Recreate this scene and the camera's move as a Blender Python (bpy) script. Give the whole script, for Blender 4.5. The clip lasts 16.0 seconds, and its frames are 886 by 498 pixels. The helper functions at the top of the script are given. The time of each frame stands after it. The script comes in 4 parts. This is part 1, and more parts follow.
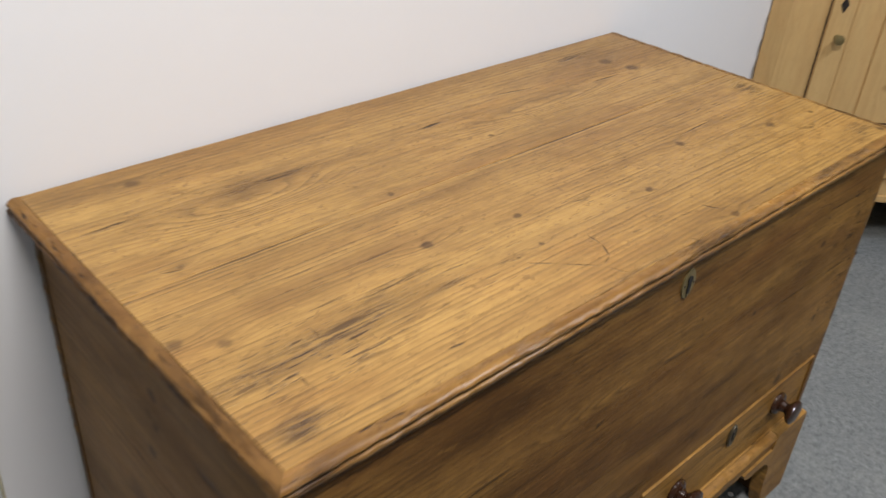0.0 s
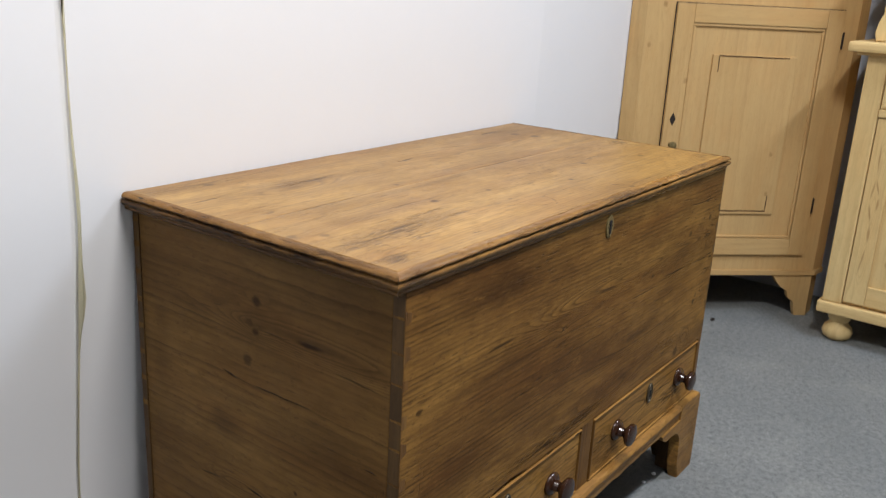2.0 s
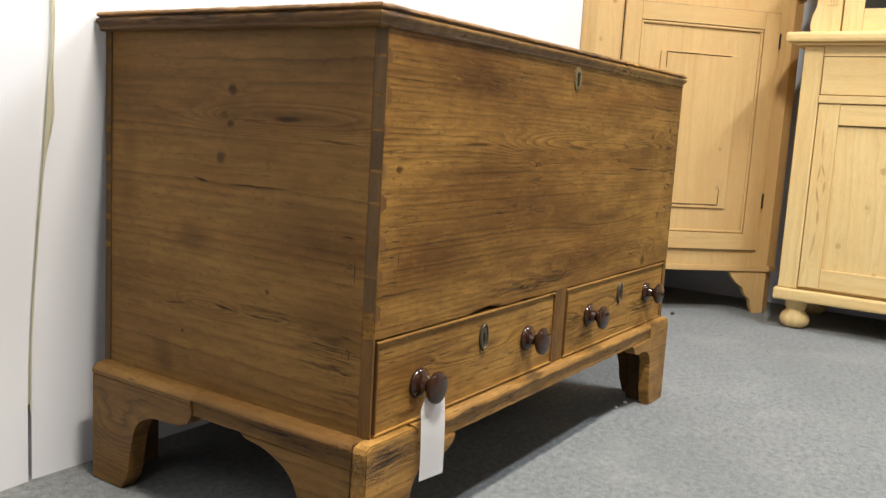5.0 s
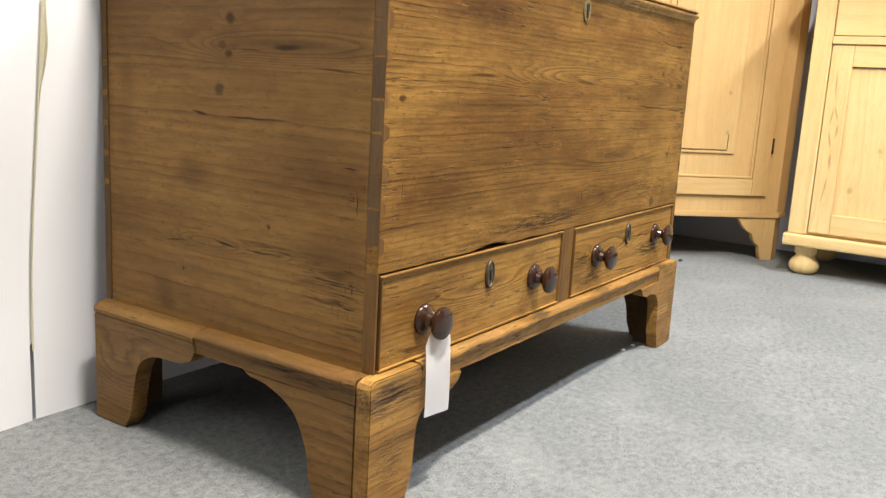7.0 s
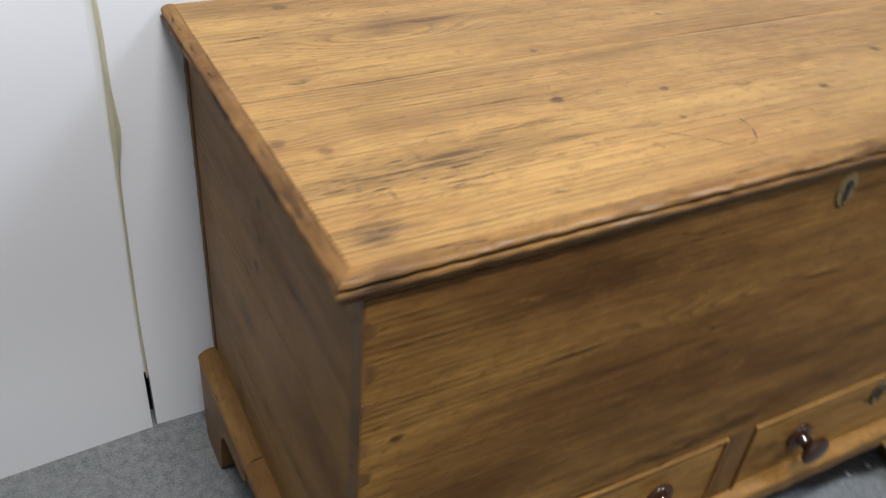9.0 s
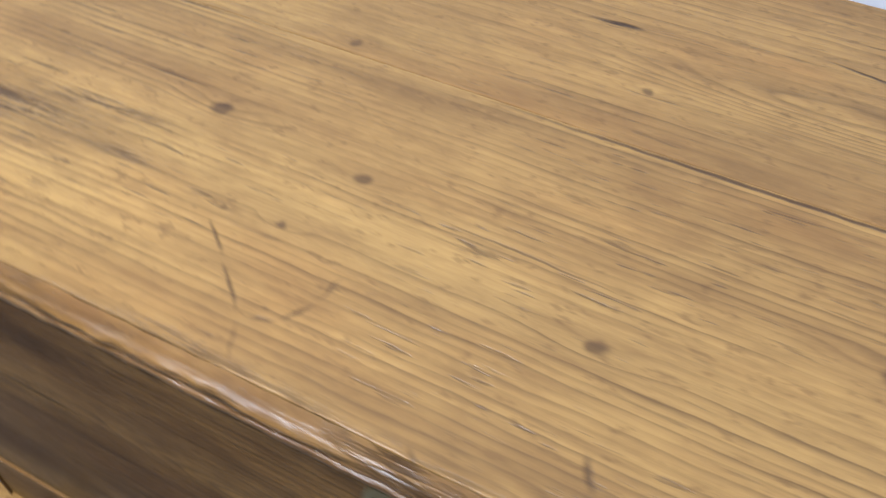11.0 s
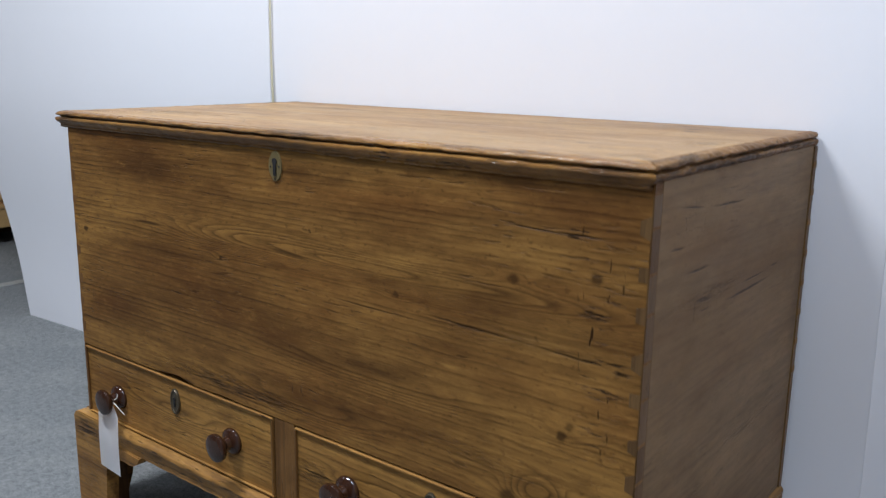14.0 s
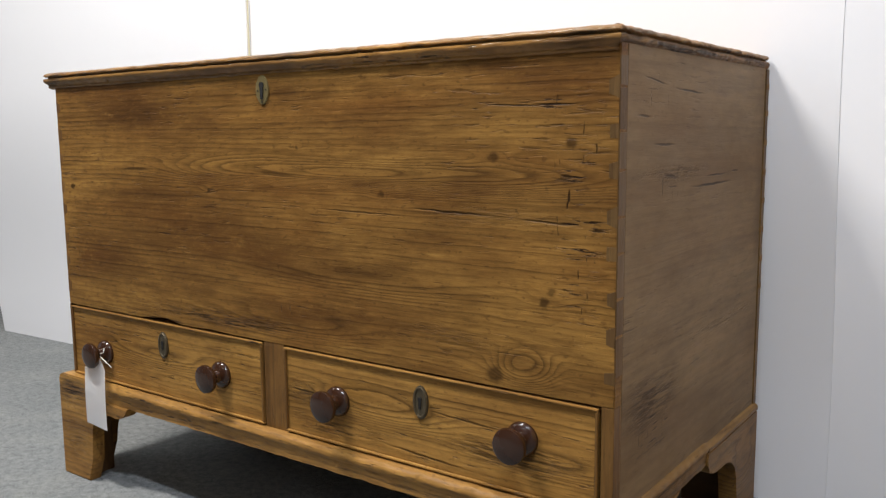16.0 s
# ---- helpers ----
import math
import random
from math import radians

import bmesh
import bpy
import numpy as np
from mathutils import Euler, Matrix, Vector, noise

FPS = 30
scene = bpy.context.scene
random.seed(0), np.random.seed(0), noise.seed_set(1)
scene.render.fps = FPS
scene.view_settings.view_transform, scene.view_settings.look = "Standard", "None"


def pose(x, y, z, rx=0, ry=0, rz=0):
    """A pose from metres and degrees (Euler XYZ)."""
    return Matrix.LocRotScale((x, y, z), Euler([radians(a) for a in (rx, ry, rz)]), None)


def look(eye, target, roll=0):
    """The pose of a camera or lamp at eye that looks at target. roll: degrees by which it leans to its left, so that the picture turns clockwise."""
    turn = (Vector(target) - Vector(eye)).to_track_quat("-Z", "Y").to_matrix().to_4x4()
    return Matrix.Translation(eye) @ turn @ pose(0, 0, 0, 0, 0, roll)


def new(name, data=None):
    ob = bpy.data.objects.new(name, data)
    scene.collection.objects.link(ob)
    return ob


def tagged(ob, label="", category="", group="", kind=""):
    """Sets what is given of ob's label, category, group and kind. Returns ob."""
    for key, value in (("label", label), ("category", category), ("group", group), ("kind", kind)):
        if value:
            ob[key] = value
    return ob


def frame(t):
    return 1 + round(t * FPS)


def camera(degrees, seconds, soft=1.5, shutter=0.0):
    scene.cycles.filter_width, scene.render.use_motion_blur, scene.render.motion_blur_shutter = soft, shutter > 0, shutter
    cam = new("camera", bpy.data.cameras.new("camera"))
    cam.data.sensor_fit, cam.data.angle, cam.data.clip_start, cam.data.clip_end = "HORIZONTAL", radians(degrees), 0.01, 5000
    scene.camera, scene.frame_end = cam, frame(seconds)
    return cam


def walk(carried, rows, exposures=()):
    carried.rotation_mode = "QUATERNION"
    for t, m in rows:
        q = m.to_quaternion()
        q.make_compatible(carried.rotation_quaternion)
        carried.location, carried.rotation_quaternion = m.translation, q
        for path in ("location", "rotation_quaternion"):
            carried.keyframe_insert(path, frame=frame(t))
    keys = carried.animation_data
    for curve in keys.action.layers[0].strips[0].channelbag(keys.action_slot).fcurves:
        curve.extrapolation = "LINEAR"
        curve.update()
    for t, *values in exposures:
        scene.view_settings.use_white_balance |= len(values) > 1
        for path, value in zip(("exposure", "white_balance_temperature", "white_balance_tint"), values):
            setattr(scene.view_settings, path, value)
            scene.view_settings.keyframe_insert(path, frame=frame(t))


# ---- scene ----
cam = camera(54.4, 16.0, soft=1.25, shutter=0.5)
PATH = [
    (0, (-0.248, -0.402, 1.282), (0.945, 0.805, 0.2245), 4.2),
    (0.5, (-0.464, -0.502, 1.298), (0.848, 0.678, 0.357), 3.1),
    (1, (-0.637, -0.555, 1.28), (0.766, 0.578, 0.416), 2.9),
    (1.5, (-0.744, -0.588, 1.251), (0.739, 0.514, 0.485), 3.7),
    (2, (-0.763, -0.619, 1.107), (0.777, 0.513, 0.519), 3.0),
    (2.5, (-0.81, -0.636, 0.917), (0.782, 0.52, 0.556), 2.3),
    (3, (-0.828, -0.659, 0.789), (0.791, 0.491, 0.553), 2.0),
    (3.5, (-0.834, -0.669, 0.729), (0.801, 0.461, 0.508), 2.1),
    (4, (-0.846, -0.673, 0.686), (0.796, 0.444, 0.453), 2.8),
    (4.5, (-0.857, -0.67, 0.65), (0.792, 0.433, 0.395), 3.3),
    (5, (-0.857, -0.669, 0.62), (0.796, 0.42, 0.34), 3.4),
    (5.2, (-0.857, -0.663, 0.608), (0.801, 0.416, 0.313), 3.6),
    (7.3, (-0.824, -0.658, 0.586), (0.793, 0.438, 0.158), 3.0),
    (7.5, (-0.798, -0.624, 0.717), (0.788, 0.487, 0.217), 2.8),
    (7.8, (-0.762, -0.605, 0.892), (0.761, 0.533, 0.271), 3.0),
    (8, (-0.723, -0.59, 1.023), (0.745, 0.564, 0.305), 3.4),
    (8.2, (-0.652, -0.574, 1.147), (0.719, 0.608, 0.297), 4.5),
    (10.3, (0.484, -0.231, 1.191), (0.282, 1.152, -0.24), 2.9),
    (10.5, (0.526, -0.205, 1.194), (0.204, 1.102, -0.284), 2.4),
    (11, (0.699, -0.168, 1.179), (0.086, 1.008, -0.316), 0.5),
    (11.5, (0.865, -0.198, 1.176), (0.096, 0.983, -0.242), 1.1),
    (12, (1.072, -0.335, 1.219), (0.156, 0.936, -0.024), 2.0),
    (12.5, (1.278, -0.457, 1.246), (0.253, 0.849, 0.13), 1.9),
    (12.6, (1.309, -0.487, 1.239), (0.293, 0.841, 0.141), 2.7),
    (13, (1.414, -0.583, 1.208), (0.299, 0.778, 0.256), 1.1),
    (13.5, (1.482, -0.712, 1.063), (0.297, 0.75, 0.3835), 0.9),
    (14, (1.5, -0.798, 0.871), (0.299, 0.741, 0.438), 0.9),
    (14.5, (1.542, -0.854, 0.798), (0.369, 0.729, 0.455), -0.1),
    (15, (1.551, -0.886, 0.746), (0.396, 0.718, 0.442), -0.7),
    (15.5, (1.544, -0.889, 0.694), (0.388, 0.719, 0.415), -0.4),
    (16, (1.544, -0.886, 0.659), (0.383, 0.719, 0.384), -0.5),
]
EXPOSURES = [(0, -0.56, 6600, 10), (0.5, -0.65, 6350, 10), (1, -0.56, 6450, 10), (1.5, -0.47, 6450, 10), (2, -0.4, 6450, 10), (2.5, -0.25, 6350, 10), (3, -0.38, 6600, 10), (3.5, -0.3, 6600, 10), (4, -0.1, 6750, 10), (4.5, 0.1, 6950, 10), (5, 0.4, 7000, 10), (5.2, 0.55, 7000, 10), (7.3, 0.9, 7050, 10), (7.5, 0.6, 7050, 10), (8, -0.12, 6250, 10), (10.3, -0.5, 6300, 10), (10.5, -0.55, 6200, 10), (11, -0.4, 5350, 10), (11.5, -0.2, 5400, 10), (12, -0.8, 5250, 10), (12.5, -0.75, 5150, 10), (13, -0.52, 5100, 10), (13.5, -0.46, 5800, 10), (14, -0.33, 5800, 10), (14.5, -0.28, 6000, 10), (15, -0.24, 6050, 10), (15.5, -0.22, 6100, 10), (16, 0.06, 6650, 10)]
walk(cam, [(t, look(eye, target, roll)) for t, eye, target, roll in PATH], EXPOSURES)

# ---- light ----
world = bpy.data.worlds.new("world")
scene.world = world
world.use_nodes = True
world.node_tree.nodes["Background"].inputs[0].default_value = (0.75, 0.82, 1.0, 1)
world.node_tree.nodes["Background"].inputs[1].default_value = 0.018


def tube_light(name, x, y, z, length, width, watts, colour, turn=0):
    d = bpy.data.lights.new(name, "AREA")
    d.shape, d.size, d.size_y, d.energy, d.color = "RECTANGLE", length, width, watts, colour
    ob = new(name, d)
    ob.matrix_basis = pose(x, y, z, 0, 0, turn)
    return ob


tube_light("warm_tube_light", -0.08, -0.68, 2.72, 0.75, 0.12, 90, (1.0, 0.972, 0.94))
tube_light("cool_tube_light", 1.80, -0.98, 2.72, 0.90, 0.12, 66, (0.81, 0.88, 1.0))
tube_light("left_tube_light", -2.7, -0.88, 2.72, 1.80, 0.6, 20, (0.95, 0.97, 1.0))
tube_light("far_tube_light", 0.5, -3.4, 2.85, 1.8, 0.12, 10, (0.97, 0.98, 1.0))


# ---- materials ----
class Nodes:
    """A small builder for node materials."""

    def __init__(self, name, rough=0.5, metal=0.0, spec=0.5):
        self.mat = bpy.data.materials.new(name)
        self.mat.use_nodes = True
        self.t = self.mat.node_tree
        self.bsdf = self.t.nodes["Principled BSDF"]
        self.bsdf.inputs["Roughness"].default_value = rough
        self.bsdf.inputs["Metallic"].default_value = metal
        self.bsdf.inputs["Specular IOR Level"].default_value = spec

    def put(self, socket, value):
        if isinstance(value, bpy.types.NodeSocket):
            self.t.links.new(value, socket)
        else:
            socket.default_value = value

    def math(self, op, a, b=0.0, c=0.0, clamp=False):
        n = self.t.nodes.new("ShaderNodeMath")
        n.operation, n.use_clamp = op, clamp
        for s, v in zip(n.inputs, (a, b, c)):
            self.put(s, v)
        return n.outputs[0]

    def coords(self):
        return self.t.nodes.new("ShaderNodeTexCoord").outputs["Object"]

    def split(self, v):
        n = self.t.nodes.new("ShaderNodeSeparateXYZ")
        self.put(n.inputs[0], v)
        return n.outputs

    def join(self, x, y, z):
        n = self.t.nodes.new("ShaderNodeCombineXYZ")
        for s, v in zip(n.inputs, (x, y, z)):
            self.put(s, v)
        return n.outputs[0]

    def scaled(self, v, k):
        n = self.t.nodes.new("ShaderNodeVectorMath")
        n.operation = "MULTIPLY"
        self.put(n.inputs[0], v)
        n.inputs[1].default_value = k if isinstance(k, tuple) else (k, k, k)
        return n.outputs[0]

    def noise(self, v, scale=1.0, detail=2.0, rough=0.5, warp=0.0):
        n = self.t.nodes.new("ShaderNodeTexNoise")
        self.put(n.inputs["Vector"], self.scaled(v, scale) if isinstance(scale, tuple) else v)
        n.inputs["Scale"].default_value = 1.0 if isinstance(scale, tuple) else scale
        n.inputs["Detail"].default_value, n.inputs["Roughness"].default_value = detail, rough
        n.inputs["Distortion"].default_value = warp
        return n.outputs["Fac"]

    def ramp(self, fac, *stops):
        n = self.t.nodes.new("ShaderNodeValToRGB")
        e = n.color_ramp.elements
        while len(e) < len(stops):
            e.new(0.5)
        for el, (p, col) in zip(e, stops):
            el.position = p
            el.color = (col, col, col, 1) if isinstance(col, (int, float)) else (*col, 1)
        self.put(n.inputs[0], fac)
        return n.outputs[0]

    def mix(self, fac, a, b, kind="MIX"):
        n = self.t.nodes.new("ShaderNodeMix")
        n.data_type, n.blend_type = "RGBA", kind
        self.put(n.inputs[0], fac)
        for s, v in ((n.inputs[6], a), (n.inputs[7], b)):
            self.put(s, (*v, 1) if isinstance(v, tuple) else v)
        return n.outputs[2]

    def most(self, a, b):
        return b if a is None else self.math("MAXIMUM", a, b)

    def white(self, value):
        n = self.t.nodes.new("ShaderNodeTexWhiteNoise")
        n.noise_dimensions = "1D"
        self.put(n.inputs["W"], value)
        return n.outputs["Value"]

    def warped(self, q, p, scale, amount):
        """q pushed about by a noise at p."""
        n = self.t.nodes.new("ShaderNodeTexNoise")
        self.put(n.inputs["Vector"], self.scaled(p, scale))
        n.inputs["Scale"].default_value, n.inputs["Detail"].default_value = 1.0, 3.0
        a = self.t.nodes.new("ShaderNodeVectorMath")
        a.operation = "MULTIPLY_ADD"
        self.put(a.inputs[0], n.outputs["Color"])
        a.inputs[1].default_value = (2 * amount, amount, 0.0)
        a.inputs[2].default_value = (-amount, -0.5 * amount, 0.0)
        b = self.t.nodes.new("ShaderNodeVectorMath")
        b.operation = "ADD"
        self.put(b.inputs[0], a.outputs[0])
        self.put(b.inputs[1], q)
        return b.outputs[0]

    def blob(self, q, u, v, ru, rv, flat=0.0, k=1.0, kind="SMOOTHSTEP", turn=0.0):
        """An oval that falls from k at its middle (flat: the share that stays full) to nothing at its rim."""
        n = self.t.nodes.new("ShaderNodeMapping")
        n.vector_type = "TEXTURE"
        self.put(n.inputs["Vector"], q)
        n.inputs["Location"].default_value, n.inputs["Rotation"].default_value = (u, v, 0.0), (0.0, 0.0, turn)
        n.inputs["Scale"].default_value = (ru, rv, 1.0)
        d = self.t.nodes.new("ShaderNodeVectorMath")
        d.operation = "LENGTH"
        self.put(d.inputs[0], n.outputs[0])
        r = self.t.nodes.new("ShaderNodeMapRange")
        r.interpolation_type = kind
        for i, value in enumerate((d.outputs["Value"], flat, 1.0, k, 0.0)):
            self.put(r.inputs[i], value)
        return r.outputs[0]

    def random(self):
        return self.t.nodes.new("ShaderNodeObjectInfo").outputs["Random"]

    def finish(self, colour, height=None, strength=0.3, distance=0.002, rough=None):
        self.put(self.bsdf.inputs["Base Color"], (*colour, 1) if isinstance(colour, tuple) else colour)
        if rough is not None:
            self.put(self.bsdf.inputs["Roughness"], rough)
        if height is not None:
            n = self.t.nodes.new("ShaderNodeBump")
            n.inputs["Strength"].default_value, n.inputs["Distance"].default_value = strength, distance
            self.put(n.inputs["Height"], height)
            self.t.links.new(n.outputs[0], self.bsdf.inputs["Normal"])
        return self.mat


def wood(name, axis, light, mid, dark, seed=0.0, rings=7.0, wander=2.6, slope=100.0, lines=0.6, steady=0.3, mottle=0.5, grime=0.4, pores=0.5,
         rough=0.45, sheen=0.2, bump=0.5, random=True, knots=(), eyes=(), tones=(), pale=(), worn=(), marks=(), scores=(), splits=0.4, crackle=()):
    """Old sawn pine. axis: u along the grain, v across the face, w into it. All features lie at (u, v):
    knots: (u, v, radius, strength); eyes: arched figure (u, v, half length, half width, rings); tones and pale: soft
    dark or light patches, some with shade or light put into the colour (u, v, half length, half width, strength); worn:
    dark open grain, alike; crackle: chequered fine cracks, alike;
    marks and scores: tapered scratches or cracks (u0, v0, u1, v1, half width, strength)."""
    m = Nodes(name, rough, spec=sheen)
    s = m.split(m.coords())
    u, v, w = (s["xyz".index(a)] for a in axis)
    w = m.math("ADD", w, m.math("MULTIPLY_ADD", m.random(), 31.0, seed) if random else seed)
    p, q = m.join(u, v, w), m.join(u, v, 0.0)
    q_fine = m.warped(q, p, (45.0, 70.0, 70.0), 0.0035)
    q_soft = m.warped(q, p, (9.0, 14.0, 14.0), 0.03)

    q_knot = m.warped(q, p, (90.0, 110.0, 110.0), 0.006) if knots else q

    field = m.math("MULTIPLY_ADD", m.noise(p, (0.7, 3.2, 3.2), 1.5, 0.4), rings, m.math("MULTIPLY", v, slope))
    field = m.math("MULTIPLY_ADD", m.noise(p, (1.3, 14.0, 14.0), 2.0, 0.5), wander, field)
    field = m.math("MULTIPLY_ADD", m.noise(p, (15.0, 66.0, 66.0), 3.0, 0.55), 0.8, field)
    clear = None
    for eu, ev, ru, rv, k in eyes:
        field = m.math("ADD", field, m.blob(q, eu, ev, ru, rv, 0.0, k, "SMOOTHERSTEP"))
        clear = m.most(clear, m.blob(q_soft, eu, ev, 1.15 * ru, 1.5 * rv, 0.2, 0.75))
    spots = None
    for ku, kv, r, k in knots:
        field = m.math("ADD", field, m.blob(q, ku, kv, 8.0 * r, 2.4 * r, 0.0, 1.1, "SMOOTHERSTEP"))
        spots = m.most(spots, m.blob(q_knot, ku, kv, 1.4 * r, 1.15 * r, 0.35, k))
    ring = m.math("FRACT", field)
    each = m.white(m.math("FLOOR", field))
    grain = m.ramp(ring, (0.0, 0.25), (0.08, 0.0), (0.38, 0.06), (0.74, 0.6), (0.90, 1.0), (1.0, 0.3))
    figure = m.math("MULTIPLY", grain, clear) if clear is not None else 0.0
    grain = m.math("MULTIPLY", grain, m.math("MULTIPLY_ADD", each, 0.85, 0.15))
    grain = m.math("MULTIPLY", grain, m.ramp(m.noise(p, (3.2, 24.0, 24.0), 4.0, 0.62), (0.36, steady), (0.60, 1.0)))
    grain = m.math("MAXIMUM", grain, figure)
    fibre = m.noise(p, (22.0, 420.0, 420.0), 3.0, 0.6)
    thin = m.noise(p, (10.0, 130.0, 130.0), 4.0, 0.6)
    broad = m.noise(p, (1.5, 6.0, 6.0), 4.0, 0.55)
    cloud = m.noise(p, (5.0, 10.0, 10.0), 7.0, 0.66)
    deep = tuple(0.5 * a + 0.5 * b for a, b in zip(mid, dark))
    soft = m.ramp(cloud, (0.34, 0.35), (0.6, 1.0))

    col = m.mix(m.ramp(broad, (0.34, 0.0), (0.68, min(1.0, 1.6 * mottle))), light, mid)
    red = tuple(a * b for a, b in zip(mid, (1.22, 0.95, 0.72)))
    col = m.mix(m.ramp(m.noise(p, (4.0, 12.0, 12.0), 5.0, 0.6), (0.46, 0.0), (0.7, 0.55 * mottle)), col, red)
    dim = None
    for f in tones:
        dim = m.most(dim, m.blob(q_soft, *f[:4], 0.0, f[4], "SMOOTHSTEP"))
    if dim is not None:
        col = m.mix(m.math("MULTIPLY", dim, soft), col, deep)
    glow = None
    for f in pale:
        glow = m.most(glow, m.blob(q_soft, *f[:4], 0.0, f[4], "SMOOTHSTEP"))
    if glow is not None:
        col = m.mix(m.math("MULTIPLY", glow, soft), col, light)
    col = m.mix(m.ramp(cloud, (0.50, 0.0), (0.72, min(0.9, grime))), col, deep)
    fleck = m.noise(p, (28.0, 70.0, 70.0), 5.0, 0.7)
    col = m.mix(m.ramp(fleck, (0.48, 0.0), (0.66, 0.42 * pores)), col, deep)
    col = m.mix(m.ramp(fleck, (0.30, 0.45 * pores), (0.46, 0.0)), col, light)
    speck = m.noise(p, (75.0, 150.0, 150.0), 2.0, 0.6)
    col = m.mix(m.ramp(speck, (0.61, 0.0), (0.69, 0.6 * pores)), col, deep)
    smoke = m.noise(p, (2.4, 26.0, 26.0), 6.0, 0.7)
    col = m.mix(m.ramp(smoke, (0.44, 0.0), (0.68, min(0.9, 1.3 * grime))), col, deep)
    col = m.mix(m.math("MULTIPLY", grain, lines), col, tuple(0.12 * a + 0.88 * b for a, b in zip(mid, dark)))
    col = m.mix(m.ramp(thin, (0.50, 0.0), (0.70, 0.5 * pores)), col, deep)
    col = m.mix(m.ramp(fibre, (0.45, 0.0), (0.75, 0.35 * pores)), col, mid)
    dashes = m.ramp(m.noise(p, (26.0, 240.0, 240.0), 2.0, 0.5), (0.63, 0.0), (0.70, 1.0))
    crack = m.math("MULTIPLY", dashes, m.ramp(m.noise(p, (3.5, 10.0, 10.0), 4.0), (0.46, 0.25 * splits), (0.62, splits)))
    if worn:
        tex = m.ramp(m.noise(p, (17.0, 230.0, 230.0), 6.0, 0.7), (0.46, 0.0), (0.56, 1.0))
        wide = None
        for f in worn:
            wide = m.most(wide, m.blob(q_soft, *f[:4], 0.0, f[4], "SMOOTHSTEP"))
        crack = m.most(crack, m.math("MULTIPLY", wide, tex))
    if crackle:
        along = m.ramp(m.noise(p, (24.0, 210.0, 210.0), 3.0, 0.55), (0.60, 0.0), (0.65, 1.0))
        across = m.ramp(m.noise(p, (230.0, 34.0, 34.0), 2.0, 0.5), (0.66, 0.0), (0.70, 0.85))
        net = m.math("MAXIMUM", along, across)
        wide = None
        for f in crackle:
            wide = m.most(wide, m.blob(q_soft, *f[:4], 0.15, f[4], "SMOOTHSTEP"))
        crack = m.most(crack, m.math("MULTIPLY", wide, net))
    for f in (*marks, *scores):
        u0, v0, u1, v1, half, k = f
        crack = m.most(crack, m.blob(q_fine, (u0 + u1) / 2, (v0 + v1) / 2, math.hypot(u1 - u0, v1 - v0) / 2 + half, 1.5 * half, 0.25, k,
                                     turn=math.atan2(v1 - v0, u1 - u0)))
    col = m.mix(crack, col, dark)
    if spots is not None:
        col = m.mix(m.math("MULTIPLY", spots, m.ramp(thin, (0.3, 1.0), (0.7, 0.7))), col, tuple(0.16 * a + 0.84 * b for a, b in zip(mid, dark)))
    h = m.math("MULTIPLY_ADD", grain, -0.35 * lines, m.math("MULTIPLY_ADD", fibre, 0.3, m.math("MULTIPLY", thin, -0.5)))
    h = m.math("MULTIPLY_ADD", crack, -1.4, h)
    r = m.math("MULTIPLY_ADD", broad, 0.2, m.math("MULTIPLY_ADD", cloud, 0.25, rough - 0.22))
    return m.finish(col, h, bump, 0.0012, r)


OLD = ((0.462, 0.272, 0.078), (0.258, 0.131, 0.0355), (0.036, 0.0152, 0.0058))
# Front and side boards: the lid's pine with those faces' shade in the colour.
FRONT_SHADED = ((0.345, 0.183, 0.046), (0.115, 0.050, 0.0134), (0.009, 0.0040, 0.0018))
SIDE_SHADED = ((0.270, 0.150, 0.044), (0.146, 0.072, 0.0203), (0.014, 0.0063, 0.0026))
EDGE = ((0.43, 0.236, 0.064), (0.20, 0.093, 0.025), (0.018, 0.0078, 0.0032))
# Right side board: greyer pine, its shade put into the colour.
RIGHT_SHADED = ((0.235, 0.157, 0.080), (0.146, 0.090, 0.0435), (0.030, 0.018, 0.010))
PALE = ((0.585, 0.395, 0.178), (0.49, 0.305, 0.122), (0.23, 0.118, 0.042))
STRAW = ((0.72, 0.55, 0.27), (0.63, 0.43, 0.18), (0.34, 0.19, 0.075))

